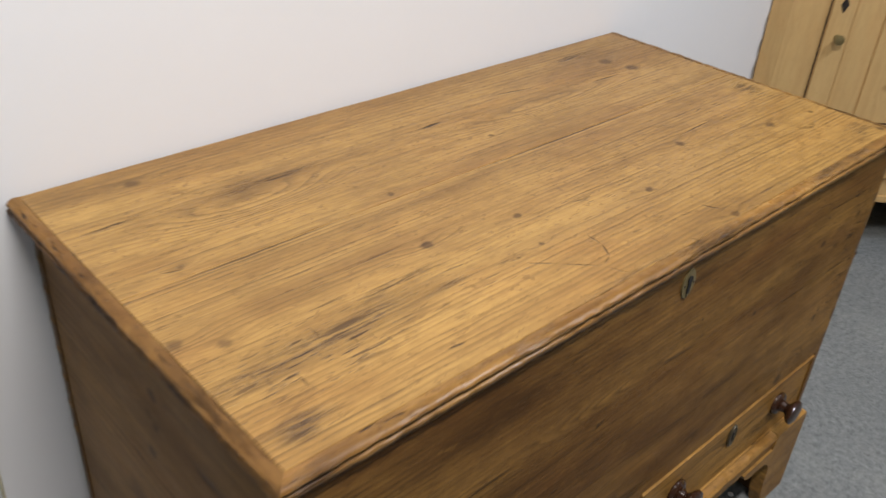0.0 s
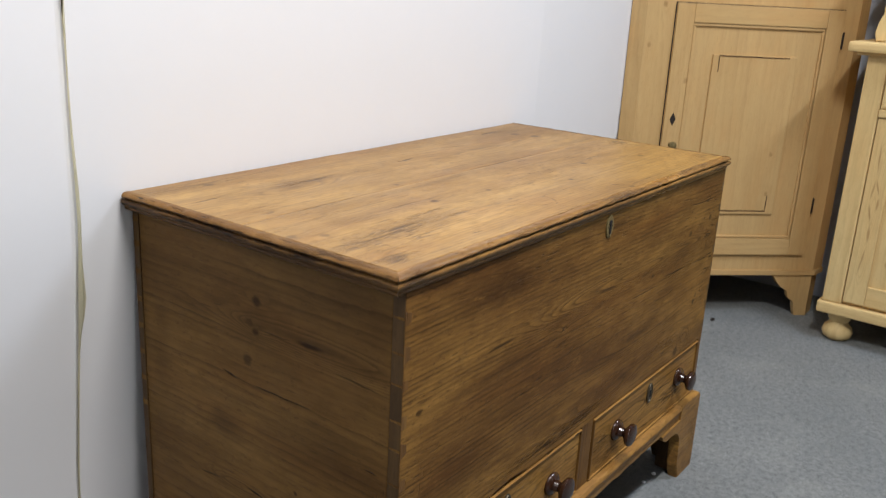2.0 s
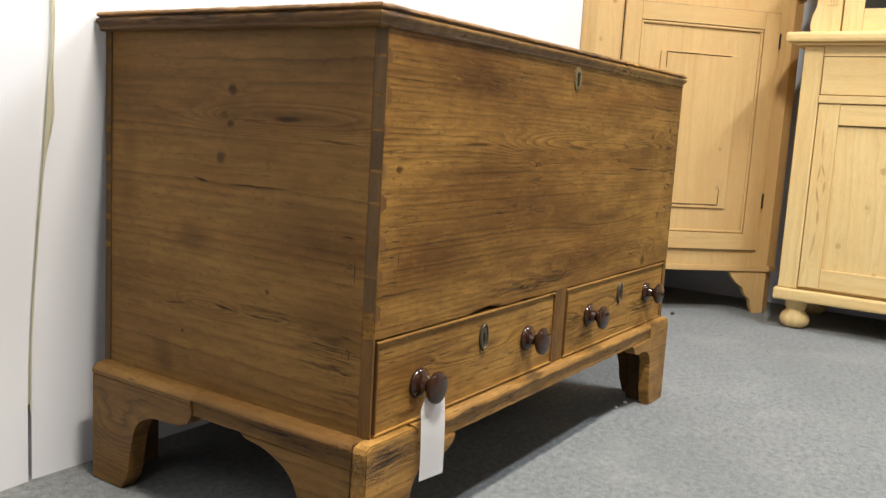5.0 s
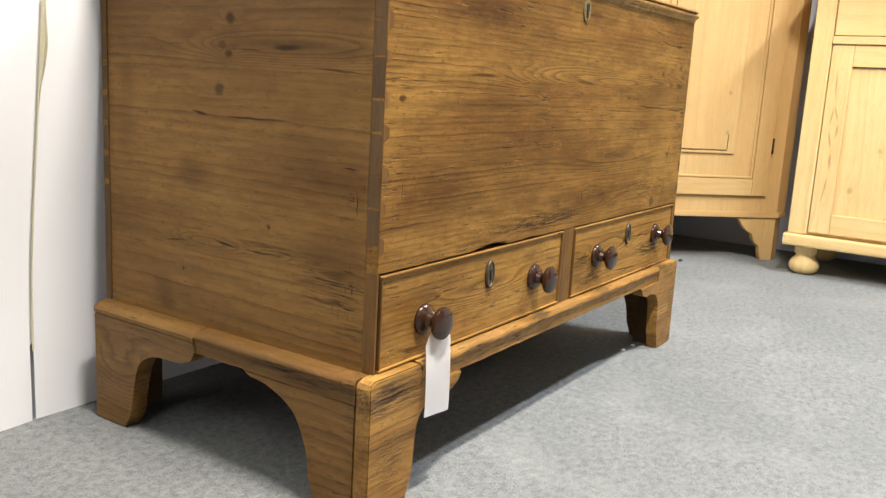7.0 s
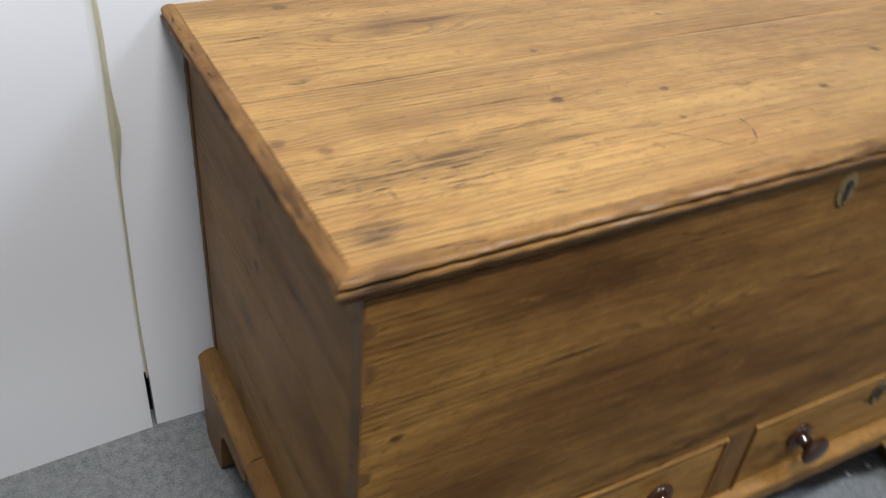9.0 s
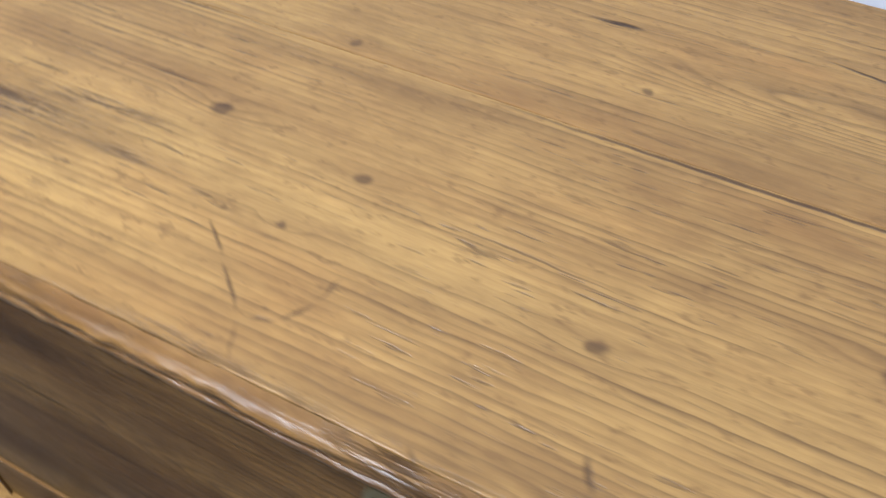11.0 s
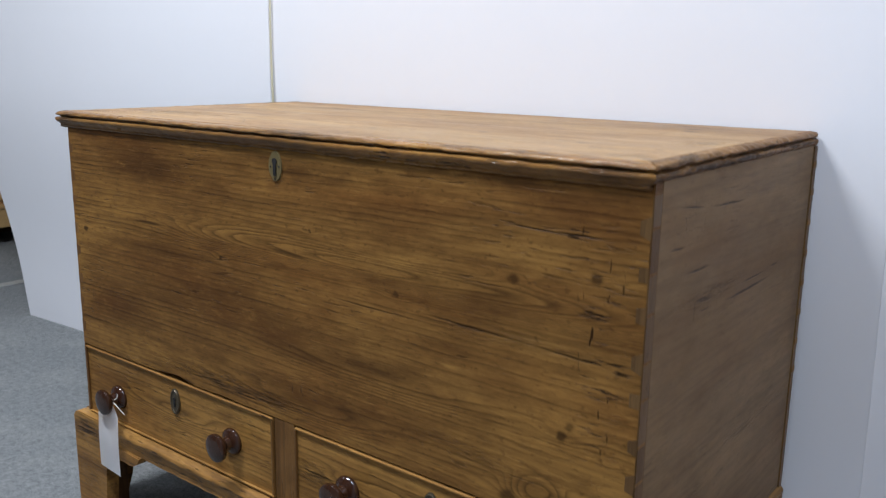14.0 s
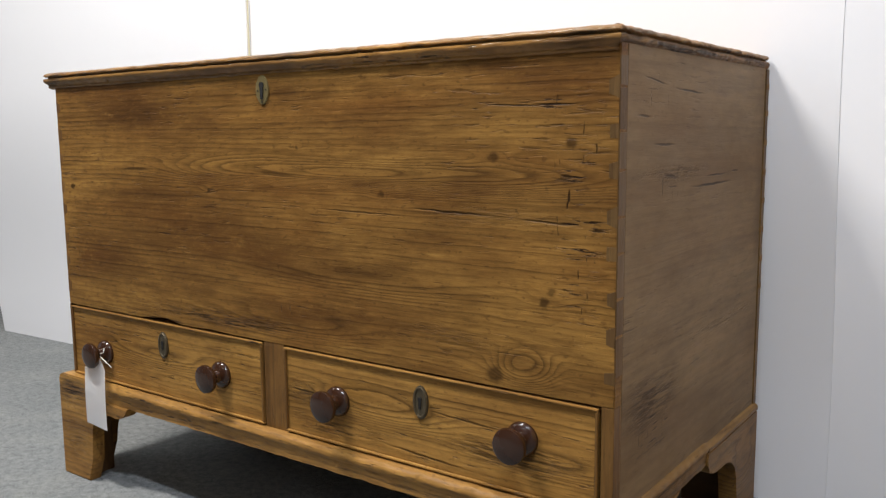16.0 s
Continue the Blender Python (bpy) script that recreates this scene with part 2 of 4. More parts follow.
lid_front_wood = wood(
    "waxed_pine_lid_front", "xyz", *OLD, seed=3.1, rings=2.5, wander=1.5, slope=140, lines=0.8, steady=0.25, mottle=0.5, grime=0.36, pores=0.8, rough=0.40, sheen=0.4, bump=0.5, random=False, splits=0.5,
    knots=((0.324, 0.200, 0.0085, 1.0), (0.456, 0.184, 0.0065, 0.85), (0.431, 0.123, 0.004, 0.9), (0.387, 0.118, 0.0035, 0.7), (0.018, 0.210, 0.009, 0.75), (0.057, 0.184, 0.008, 0.7), (0.648, 0.128, 0.0075, 0.9),
           (0.803, 0.187, 0.008, 1.0), (0.982, 0.144, 0.009, 0.85), (1.120, 0.031, 0.008, 0.95), (0.684, 0.022, 0.0075, 0.85), (1.089, 0.131, 0.005, 0.75), (1.03, 0.10, 0.004, 0.6)),
    worn=((0.165, 0.135, 0.14, 0.028, 0.85), (0.047, 0.050, 0.050, 0.024, 1.0), (0.06, 0.125, 0.07, 0.018, 0.8), (0.24, 0.165, 0.10, 0.02, 0.7), (0.29, 0.125, 0.05, 0.012, 0.6), (1.10, 0.25, 0.05, 0.05, 0.8),
          (1.09, 0.05, 0.05, 0.03, 0.5), (0.5, 0.012, 0.3, 0.012, 0.7)),
    crackle=((0.12, 0.12, 0.16, 0.07, 0.95), (0.05, 0.05, 0.06, 0.035, 0.7), (1.10, 0.24, 0.04, 0.06, 0.7)),
    tones=((0.25, 0.225, 0.22, 0.06, 0.4), (0.04, 0.052, 0.035, 0.022, 0.9), (0.2, 0.14, 0.22, 0.05, 0.2), (0.45, 0.285, 0.6, 0.022, 0.55), (0.62, 0.03, 0.25, 0.03, 0.4), (1.0, 0.25, 0.15, 0.05, 0.3), (0.12, 0.01, 0.2, 0.02, 0.5)),
    pale=((0.28, 0.07, 0.2, 0.04, 0.8), (0.2, 0.245, 0.25, 0.03, 0.8), (0.75, 0.10, 0.3, 0.06, 0.7), (0.95, 0.05, 0.15, 0.04, 0.6)),
    marks=((0.385, 0.108, 0.415, 0.082, 0.0013, 0.6), (0.415, 0.082, 0.452, 0.050, 0.0013, 0.65), (0.452, 0.050, 0.468, 0.015, 0.0012, 0.35), (0.456, 0.051, 0.476, 0.058, 0.0013, 0.45), (0.474, 0.056, 0.489, 0.080, 0.0014, 0.6),
           (0.487, 0.078, 0.490, 0.106, 0.0013, 0.5), (0.666, 0.064, 0.680, 0.040, 0.0018, 0.75), (0.583, 0.024, 0.592, 0.008, 0.002, 0.5)),
    scores=((0.754, 0.032, 0.798, 0.032, 0.0013, 0.7), (0.812, 0.203, 0.935, 0.209, 0.0012, 0.8), (1.064, 0.043, 1.092, 0.044, 0.0014, 0.8), (0.213, 0.048, 0.238, 0.046, 0.0014, 0.85), (0.125, 0.139, 0.20, 0.139, 0.0035, 0.8),
            (0.225, 0.216, 0.304, 0.215, 0.0013, 0.6), (0.512, 0.176, 0.66, 0.171, 0.001, 0.5), (0.02, 0.300, 0.30, 0.301, 0.0016, 0.7), (0.45, 0.301, 0.95, 0.3015, 0.0018, 0.8)))
lid_back_wood = wood(
    "waxed_pine_lid_back", "xyz", *OLD, seed=8.7, rings=3, wander=1.6, slope=105, lines=0.66, steady=0.18, mottle=0.6, grime=0.42, pores=0.8, rough=0.42, sheen=0.4, random=False, splits=0.4,
    knots=((0.127, 0.524, 0.010, 0.9), (0.368, 0.318, 0.006, 0.75), (0.596, 0.368, 0.005, 0.85), (1.006, 0.426, 0.013, 0.95), (0.99, 0.471, 0.014, 0.75), (0.085, 0.323, 0.005, 0.6)),
    eyes=((0.22, 0.40, 0.2, 0.05, 4.0), (0.75, 0.40, 0.3, 0.04, 3.0)),
    worn=((0.27, 0.437, 0.11, 0.013, 0.9), (0.545, 0.444, 0.04, 0.007, 1.0), (0.96, 0.52, 0.08, 0.016, 1.0), (0.075, 0.445, 0.06, 0.010, 0.9), (0.23, 0.445, 0.05, 0.02, 0.6)),
    tones=((0.45, 0.36, 0.28, 0.08, 0.4), (0.95, 0.49, 0.25, 0.07, 0.5), (0.5, 0.318, 0.6, 0.016, 0.5), (0.23, 0.302, 0.05, 0.012, 0.9), (0.3, 0.44, 0.2, 0.04, 0.45), (0.06, 0.54, 0.1, 0.03, 0.5), (0.5, 0.55, 0.6, 0.02, 0.4)),
    pale=((0.2, 0.36, 0.2, 0.04, 0.7), (0.6, 0.36, 0.3, 0.04, 0.5)),
    marks=((0.704, 0.474, 0.784, 0.460, 0.0016, 0.85), (0.886, 0.420, 0.966, 0.417, 0.0014, 0.8), (0.905, 0.513, 0.992, 0.522, 0.0025, 0.85), (0.528, 0.443, 0.572, 0.446, 0.003, 0.95), (0.25, 0.437, 0.305, 0.434, 0.002, 0.8),
           (0.062, 0.326, 0.09, 0.318, 0.0014, 0.7)))
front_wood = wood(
    "waxed_pine_front", "xzy", *FRONT_SHADED, seed=14.3, rings=2.2, wander=1.2, slope=125, lines=0.8, steady=0.2, mottle=0.7, grime=0.36, pores=0.8, rough=0.45, sheen=0.1, bump=0.8, random=False, splits=0.5,
    eyes=((0.58, 0.599, 0.40, 0.036, 7.0), (0.92, 0.598, 0.40, 0.034, 7.0), (1.02, 0.365, 0.075, 0.040, 5.0), (0.62, 0.37, 0.25, 0.03, 2.5), (0.75, 0.45, 0.35, 0.03, 2.0)),
    knots=((0.055, 0.561, 0.0065, 0.85), (0.975, 0.625, 0.0075, 0.85), (1.081, 0.642, 0.0075, 0.85), (0.796, 0.573, 0.0055, 0.85), (1.047, 0.452, 0.007, 0.95), (1.057, 0.466, 0.006, 0.7),
           (0.977, 0.352, 0.013, 0.85), (0.439, 0.567, 0.004, 0.85), (0.638, 0.635, 0.003, 0.7)),
    worn=((0.46, 0.360, 0.24, 0.020, 1.0), (0.20, 0.345, 0.10, 0.010, 0.6), (0.98, 0.55, 0.16, 0.02, 0.35), (0.9, 0.39, 0.12, 0.02, 0.4)),
    # Tones at v 0.715 and 0.738 put the lid's shadow into the colour.
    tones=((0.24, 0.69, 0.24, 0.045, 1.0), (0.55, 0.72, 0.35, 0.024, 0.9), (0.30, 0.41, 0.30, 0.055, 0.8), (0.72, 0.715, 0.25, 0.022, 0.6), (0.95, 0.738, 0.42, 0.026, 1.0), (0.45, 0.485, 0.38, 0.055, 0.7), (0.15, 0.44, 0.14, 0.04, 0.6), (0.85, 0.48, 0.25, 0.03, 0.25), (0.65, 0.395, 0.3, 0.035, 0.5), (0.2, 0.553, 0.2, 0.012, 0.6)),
    # Pale ovals towards the right end also paint in the stronger light there.
    pale=((0.80, 0.610, 0.40, 0.045, 1.0), (1.0, 0.66, 0.2, 0.06, 0.9), (1.05, 0.56, 0.14, 0.08, 0.8), (0.03, 0.53, 0.05, 0.22, 0.7), (0.5, 0.61, 0.25, 0.03, 0.6), (1.0, 0.40, 0.2, 0.06, 0.6), (0.13, 0.62, 0.1, 0.03, 0.5), (0.885, 0.500, 0.03, 0.005, 1.0)),
    crackle=((1.095, 0.55, 0.045, 0.22, 1.0), (1.06, 0.690, 0.06, 0.018, 0.9), (0.62, 0.392, 0.06, 0.02, 0.8), (0.04, 0.44, 0.04, 0.10, 0.6)),
    marks=((1.026, 0.687, 1.092, 0.686, 0.0012, 0.95), (0.95, 0.689, 1.06, 0.684, 0.0009, 0.8), (0.199, 0.594, 0.300, 0.597, 0.0030, 0.55), (0.536, 0.598, 0.640, 0.592, 0.0024, 0.5), (0.25, 0.3395, 0.365, 0.3385, 0.0026, 1.0),
           (0.83, 0.557, 1.0, 0.551, 0.0014, 0.8), (1.0, 0.551, 1.11, 0.546, 0.0014, 0.75), (0.66, 0.548, 0.86, 0.545, 0.0012, 0.6)))
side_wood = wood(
    "waxed_pine_side", "yzx", *SIDE_SHADED, seed=21.9, rings=2.2, wander=0.9, slope=70, lines=0.62, steady=0.35, mottle=0.5, grime=0.35, pores=0.55, rough=0.48, sheen=0.12, random=False, splits=0.3,
    eyes=((0.16, 0.617, 0.36, 0.036, 4.6), (0.33, 0.330, 0.14, 0.022, 3.4), (0.20, 0.332, 0.07, 0.012, 2.0)),
    knots=((0.283, 0.655, 0.009, 0.95), (0.286, 0.607, 0.0065, 0.9), (0.300, 0.618, 0.008, 0.6), (0.305, 0.557, 0.010, 0.85), (0.203, 0.371, 0.0045, 0.85), (0.383, 0.283, 0.004, 0.8)),
    worn=((0.09, 0.30, 0.09, 0.055, 0.85), (0.17, 0.34, 0.08, 0.012, 0.7), (0.05, 0.25, 0.06, 0.03, 0.6)),
    tones=((0.425, 0.238, 0.030, 0.055, 1.0), (0.36, 0.43, 0.06, 0.035, 0.85), (0.14, 0.45, 0.16, 0.07, 0.55), (0.12, 0.70, 0.14, 0.03, 0.6), (0.08, 0.34, 0.1, 0.07, 0.5), (0.52, 0.50, 0.03, 0.25, 0.3),),
    pale=((0.40, 0.33, 0.12, 0.06, 0.7), (0.45, 0.52, 0.1, 0.1, 0.5), (0.42, 0.66, 0.1, 0.03, 0.5), (0.25, 0.23, 0.12, 0.04, 0.5)),
    crackle=((0.06, 0.30, 0.06, 0.07, 0.9), (0.05, 0.43, 0.03, 0.05, 0.7)),
    marks=((0.366, 0.524, 0.325, 0.518, 0.0020, 0.85), (0.325, 0.518, 0.145, 0.521, 0.0014, 0.7), (0.205, 0.617, 0.145, 0.618, 0.0040, 0.75), (0.29, 0.612, 0.20, 0.614, 0.0012, 0.5), (0.143, 0.594, 0.02, 0.587, 0.0016, 0.6),
           (0.318, 0.336, 0.26, 0.331, 0.0020, 0.9), (0.26, 0.331, 0.16, 0.333, 0.0014, 0.8), (0.434, 0.322, 0.371, 0.327, 0.0016, 0.6), (0.045, 0.445, 0.043, 0.400, 0.0010, 0.85), (0.071, 0.468, 0.042, 0.467, 0.0012, 0.9)))
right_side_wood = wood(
    "waxed_pine_right_side", "yzx", *RIGHT_SHADED, seed=33.0, rings=5, slope=70, lines=0.3, steady=0.2, mottle=0.5, grime=0.4, pores=0.45, rough=0.55, random=False, splits=0.4,
    worn=((0.12, 0.32, 0.12, 0.05, 0.9), (0.17, 0.60, 0.16, 0.015, 0.5), (0.4, 0.37, 0.2, 0.012, 0.5)), tones=((0.25, 0.45, 0.3, 0.1, 0.4), (0.55, 0.5, 0.04, 0.3, 0.5)),
    crackle=((0.13, 0.29, 0.10, 0.06, 0.9), (0.10, 0.70, 0.08, 0.03, 0.7), (0.15, 0.59, 0.08, 0.03, 0.7)),
    marks=((0.066, 0.719, 0.15, 0.710, 0.0011, 0.9), (0.162, 0.708, 0.285, 0.703, 0.0014, 0.95), (0.05, 0.673, 0.10, 0.672, 0.0014, 0.8), (0.10, 0.639, 0.18, 0.637, 0.0016, 0.9), (0.22, 0.580, 0.42, 0.580, 0.0018, 0.95),
           (0.133, 0.601, 0.19, 0.596, 0.0014, 0.9), (0.28, 0.592, 0.39, 0.592, 0.0013, 0.85), (0.40, 0.594, 0.44, 0.594, 0.0012, 0.8)))
drawer_wood = wood(
    "waxed_pine_drawer", "xzy", (0.46, 0.250, 0.064), (0.192, 0.089, 0.022), (0.012, 0.0064, 0.0026), seed=4.0, rings=3, wander=1.5, slope=115, lines=0.9, steady=0.4, mottle=0.55, grime=0.35, pores=0.7, sheen=0.12, bump=0.8, splits=0.7,
    eyes=((0.78, 0.27, 0.22, 0.04, 4.0), (0.28, 0.27, 0.25, 0.03, 3.0), (1.05, 0.25, 0.2, 0.03, 3.0)),
    worn=((0.70, 0.225, 0.12, 0.02, 0.9), (1.0, 0.245, 0.15, 0.03, 0.8), (0.1, 0.215, 0.1, 0.012, 0.7), (0.63, 0.265, 0.05, 0.03, 0.8)), pale=((0.90, 0.25, 0.32, 0.07, 1.0), (0.35, 0.25, 0.2, 0.04, 0.4)),
    tones=((0.46, 0.30, 0.1, 0.03, 0.6), (0.15, 0.30, 0.15, 0.03, 0.5)), crackle=((0.66, 0.235, 0.08, 0.03, 0.7), (1.05, 0.26, 0.08, 0.03, 0.6)),
    marks=((0.60, 0.272, 0.69, 0.271, 0.0018, 0.9), (0.86, 0.285, 1.0, 0.278, 0.0016, 0.7), (0.78, 0.222, 0.95, 0.214, 0.0016, 0.8), (0.95, 0.262, 1.08, 0.259, 0.0018, 0.8)))
rail_wood = wood(
    "waxed_pine_rail", "xzy", (0.44, 0.240, 0.062), (0.225, 0.107, 0.028), (0.022, 0.010, 0.005), seed=6.0, rings=5, slope=110, lines=0.6, grime=0.6, pores=0.8, bump=0.9, splits=0.9,
    worn=((0.03, 0.17, 0.10, 0.035, 1.0), (0.04, 0.08, 0.05, 0.06, 0.6), (0.35, 0.174, 0.25, 0.008, 0.9), (0.8, 0.174, 0.25, 0.008, 0.7), (1.12, 0.1, 0.05, 0.08, 0.5)), crackle=((0.03, 0.175, 0.08, 0.03, 0.8),))
# Rail pine darkened for the side faces, whose shade is put into the colour.
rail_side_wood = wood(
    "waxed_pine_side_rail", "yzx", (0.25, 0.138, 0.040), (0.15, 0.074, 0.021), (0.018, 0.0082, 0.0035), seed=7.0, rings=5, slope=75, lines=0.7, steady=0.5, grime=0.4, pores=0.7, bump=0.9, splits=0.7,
    worn=((0.12, 0.180, 0.16, 0.016, 1.0), (0.01, 0.15, 0.04, 0.09, 0.5)), eyes=((0.5, 0.10, 0.14, 0.08, 4.0),), crackle=((0.06, 0.185, 0.10, 0.02, 0.9),))
edge_wood = wood(
    "worn_pine_edge", "xzy", *EDGE, seed=6.5, rings=5, slope=120, lines=0.5, mottle=0.7, grime=0.7, pores=0.8, rough=0.30, sheen=0.4, bump=0.9, splits=0.9,
    # Wear blotches; the long stroke at v 0.7606 paints the groove's shade.
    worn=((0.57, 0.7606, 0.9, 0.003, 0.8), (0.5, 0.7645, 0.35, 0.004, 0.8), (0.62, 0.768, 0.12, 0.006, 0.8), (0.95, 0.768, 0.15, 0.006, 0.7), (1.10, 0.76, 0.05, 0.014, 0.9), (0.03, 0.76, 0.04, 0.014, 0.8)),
    # Tone paints shade under the nose, pale paints light on the top bead.
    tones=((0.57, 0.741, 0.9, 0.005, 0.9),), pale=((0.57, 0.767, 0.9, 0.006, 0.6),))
# Darker than the front moulding; the tone paints shade along its underside.
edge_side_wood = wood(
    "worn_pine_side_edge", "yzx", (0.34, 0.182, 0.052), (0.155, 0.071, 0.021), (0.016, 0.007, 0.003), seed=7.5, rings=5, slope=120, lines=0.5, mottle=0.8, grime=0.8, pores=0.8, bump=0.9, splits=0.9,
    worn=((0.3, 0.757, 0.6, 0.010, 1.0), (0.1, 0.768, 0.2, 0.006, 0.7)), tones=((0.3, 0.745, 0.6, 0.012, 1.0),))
stile_wood = wood("waxed_pine_stile", "zxy", (0.21, 0.108, 0.030), (0.105, 0.047, 0.0125), (0.014, 0.0062, 0.0028), seed=9.0, lines=0.5, grime=0.5)
end_wood = wood("pine_end_grain", "zxy", (0.165, 0.097, 0.036), (0.095, 0.050, 0.0185), (0.016, 0.0075, 0.0034), seed=2.0, lines=0.4, grime=0.6)
tick_wood = wood("pine_pin_grain", "zxy", (0.215, 0.112, 0.032), (0.118, 0.053, 0.0145), (0.02, 0.010, 0.005), seed=2.0, lines=0.4, grime=0.6)
dark_wood = wood("dark_underside_pine", "xyz", (0.12, 0.066, 0.028), (0.075, 0.04, 0.018), (0.03, 0.015, 0.008), seed=5.0)
pale_x = wood("pale_pine_along", "xzy", *PALE, seed=1.0, rings=5, slope=40, lines=0.2, mottle=0.35, grime=0.12, pores=0.25, rough=0.5, bump=0.2, splits=0.15)
pale_z = wood(
    "pale_pine_upright", "zxy", *PALE, seed=2.0, rings=5, slope=40, lines=0.2, mottle=0.35, grime=0.12, pores=0.25, rough=0.5, bump=0.2, splits=0.15,
    knots=((0.50, 0.30, 0.010, 0.6), (0.60, 0.50, 0.008, 0.6), (0.84, 0.155, 0.009, 0.6), (1.08, 0.06, 0.009, 0.7), (0.46, 0.505, 0.008, 0.6), (0.95, 0.02, 0.008, 0.6)))
straw_x = wood("straw_pine_along", "xzy", *STRAW, seed=11.0, rings=5, slope=35, lines=0.32, mottle=0.3, grime=0.1, pores=0.35, rough=0.5, bump=0.2, splits=0.15)
straw_z = wood(
    "straw_pine_upright", "zxy", *STRAW, seed=12.0, rings=5, slope=35, lines=0.4, mottle=0.3, grime=0.1, pores=0.35, rough=0.5, bump=0.2, splits=0.15,
    eyes=((0.47, 0.117, 0.16, 0.022, 3.5), (0.62, 0.115, 0.12, 0.02, 3.0), (0.30, 0.118, 0.12, 0.02, 3.0)),
    knots=((0.303, 0.193, 0.011, 0.7), (0.56, 0.30, 0.012, 0.7), (0.22, 0.31, 0.009, 0.6), (0.44, 0.265, 0.009, 0.6)),
    marks=((0.70, 0.106, 0.58, 0.112, 0.0026, 0.6), (0.58, 0.112, 0.52, 0.130, 0.003, 0.65), (0.52, 0.130, 0.47, 0.128, 0.0034, 0.65), (0.58, 0.112, 0.50, 0.104, 0.0026, 0.6), (0.50, 0.104, 0.43, 0.118, 0.003, 0.7),
           (0.43, 0.118, 0.36, 0.122, 0.004, 0.65), (0.36, 0.122, 0.24, 0.108, 0.0026, 0.6)))


def plain(name, colour, rough, metal=0.0, scale=40.0, amount=0.25, bump=0.15):
    m = Nodes(name, rough, metal)
    c = m.coords()
    big, fine = m.noise(c, scale * 0.12, 3.0), m.noise(c, scale, 4.0, 0.6)
    col = m.mix(m.math("MULTIPLY", m.math("ADD", m.math("MULTIPLY", big, 0.6), m.math("MULTIPLY", fine, 0.4)), amount),
                colour, tuple(x * 0.35 for x in colour))
    return m.finish(col, fine, bump, 0.001)


wall_paint = plain("white_wall_paint", (0.805, 0.810, 0.835), 0.55, scale=60, amount=0.05, bump=0.05)
grey_paint = plain("grey_wall_paint", (0.58, 0.61, 0.69), 0.6, scale=60, amount=0.15, bump=0.08)
ceiling_paint = plain("ceiling_paint", (0.42, 0.42, 0.42), 0.7, scale=30, amount=0.1)
board_edge = plain("board_edge", (0.55, 0.50, 0.33), 0.8, scale=80, amount=0.4)
tape_paper = plain("yellowed_tape", (0.80, 0.76, 0.58), 0.6, scale=120, amount=0.3)
knob_wood = plain("mahogany_knob", (0.036, 0.0142, 0.0070), 0.12, scale=60, amount=0.4, bump=0.02)
card_white = plain("white_card", (0.93, 0.93, 0.94), 0.6, scale=90, amount=0.04, bump=0.03)
string_white = plain("string", (0.7, 0.68, 0.62), 0.8, scale=600, amount=0.3)
brass_dull = plain("dull_brass", (0.26, 0.20, 0.085), 0.45, 0.5, scale=300, amount=0.7, bump=0.3)
brass_dark = plain("tarnished_brass", (0.11, 0.085, 0.05), 0.38, 0.5, scale=300, amount=0.7, bump=0.3)
black_hole = plain("keyhole_black", (0.006, 0.005, 0.004), 0.9)
glass_dark = plain("old_glass", (0.03, 0.028, 0.022), 0.12, scale=8, amount=0.5, bump=0.02)
iron_dark = plain("dark_iron", (0.05, 0.04, 0.035), 0.55, 0.6, scale=200, amount=0.5)
metal_strip = plain("worn_aluminium", (0.45, 0.46, 0.44), 0.5, 0.3, scale=90, amount=0.4)


def carpet_material():
    m = Nodes("grey_carpet", 0.95, spec=0.1)
    c = m.coords()
    big, mid, fine = m.noise(c, 1.8, 4.0, 0.6), m.noise(c, 70.0, 5.0, 0.75), m.noise(c, 330.0, 3.0, 0.75)
    fleck = m.noise(c, 700.0, 2.0, 0.7)
    col = m.ramp(m.math("ADD", m.math("MULTIPLY", mid, 0.5), m.math("MULTIPLY", fine, 0.5)), (0.36, (0.112, 0.122, 0.126)), (0.64, (0.385, 0.398, 0.396)))
    col = m.mix(m.ramp(big, (0.38, 0.0), (0.66, 0.35)), col, (0.17, 0.187, 0.192))
    col = m.mix(m.ramp(m.noise(c, 4.5, 5.0, 0.65), (0.52, 0.0), (0.72, 0.3)), col, (0.40, 0.412, 0.385))
    col = m.mix(m.ramp(fleck, (0.58, 0.0), (0.7, 0.6)), col, (0.52, 0.53, 0.52))
    return m.finish(col, m.math("ADD", fine, m.math("MULTIPLY", mid, 0.8)), 0.9, 0.006)


carpet = carpet_material()


# ---- mesh helpers ----
def part(name, bm, material, parent=None, label="", smooth=False):
    bmesh.ops.recalc_face_normals(bm, faces=bm.faces)
    me = bpy.data.meshes.new(name)
    bm.to_mesh(me)
    bm.free()
    me.materials.append(material)
    if smooth:
        for f in me.polygons:
            f.use_smooth = True
        me.set_sharp_from_angle(angle=radians(38))
    ob = new(name, me)
    ob.parent = parent
    return tagged(ob, label) if label else ob


def thing(name, m, label, category, group="", kind=""):
    ob = new(name)
    ob.empty_display_size = 0.1
    ob.matrix_basis = m
    return tagged(ob, label, category, group, kind)


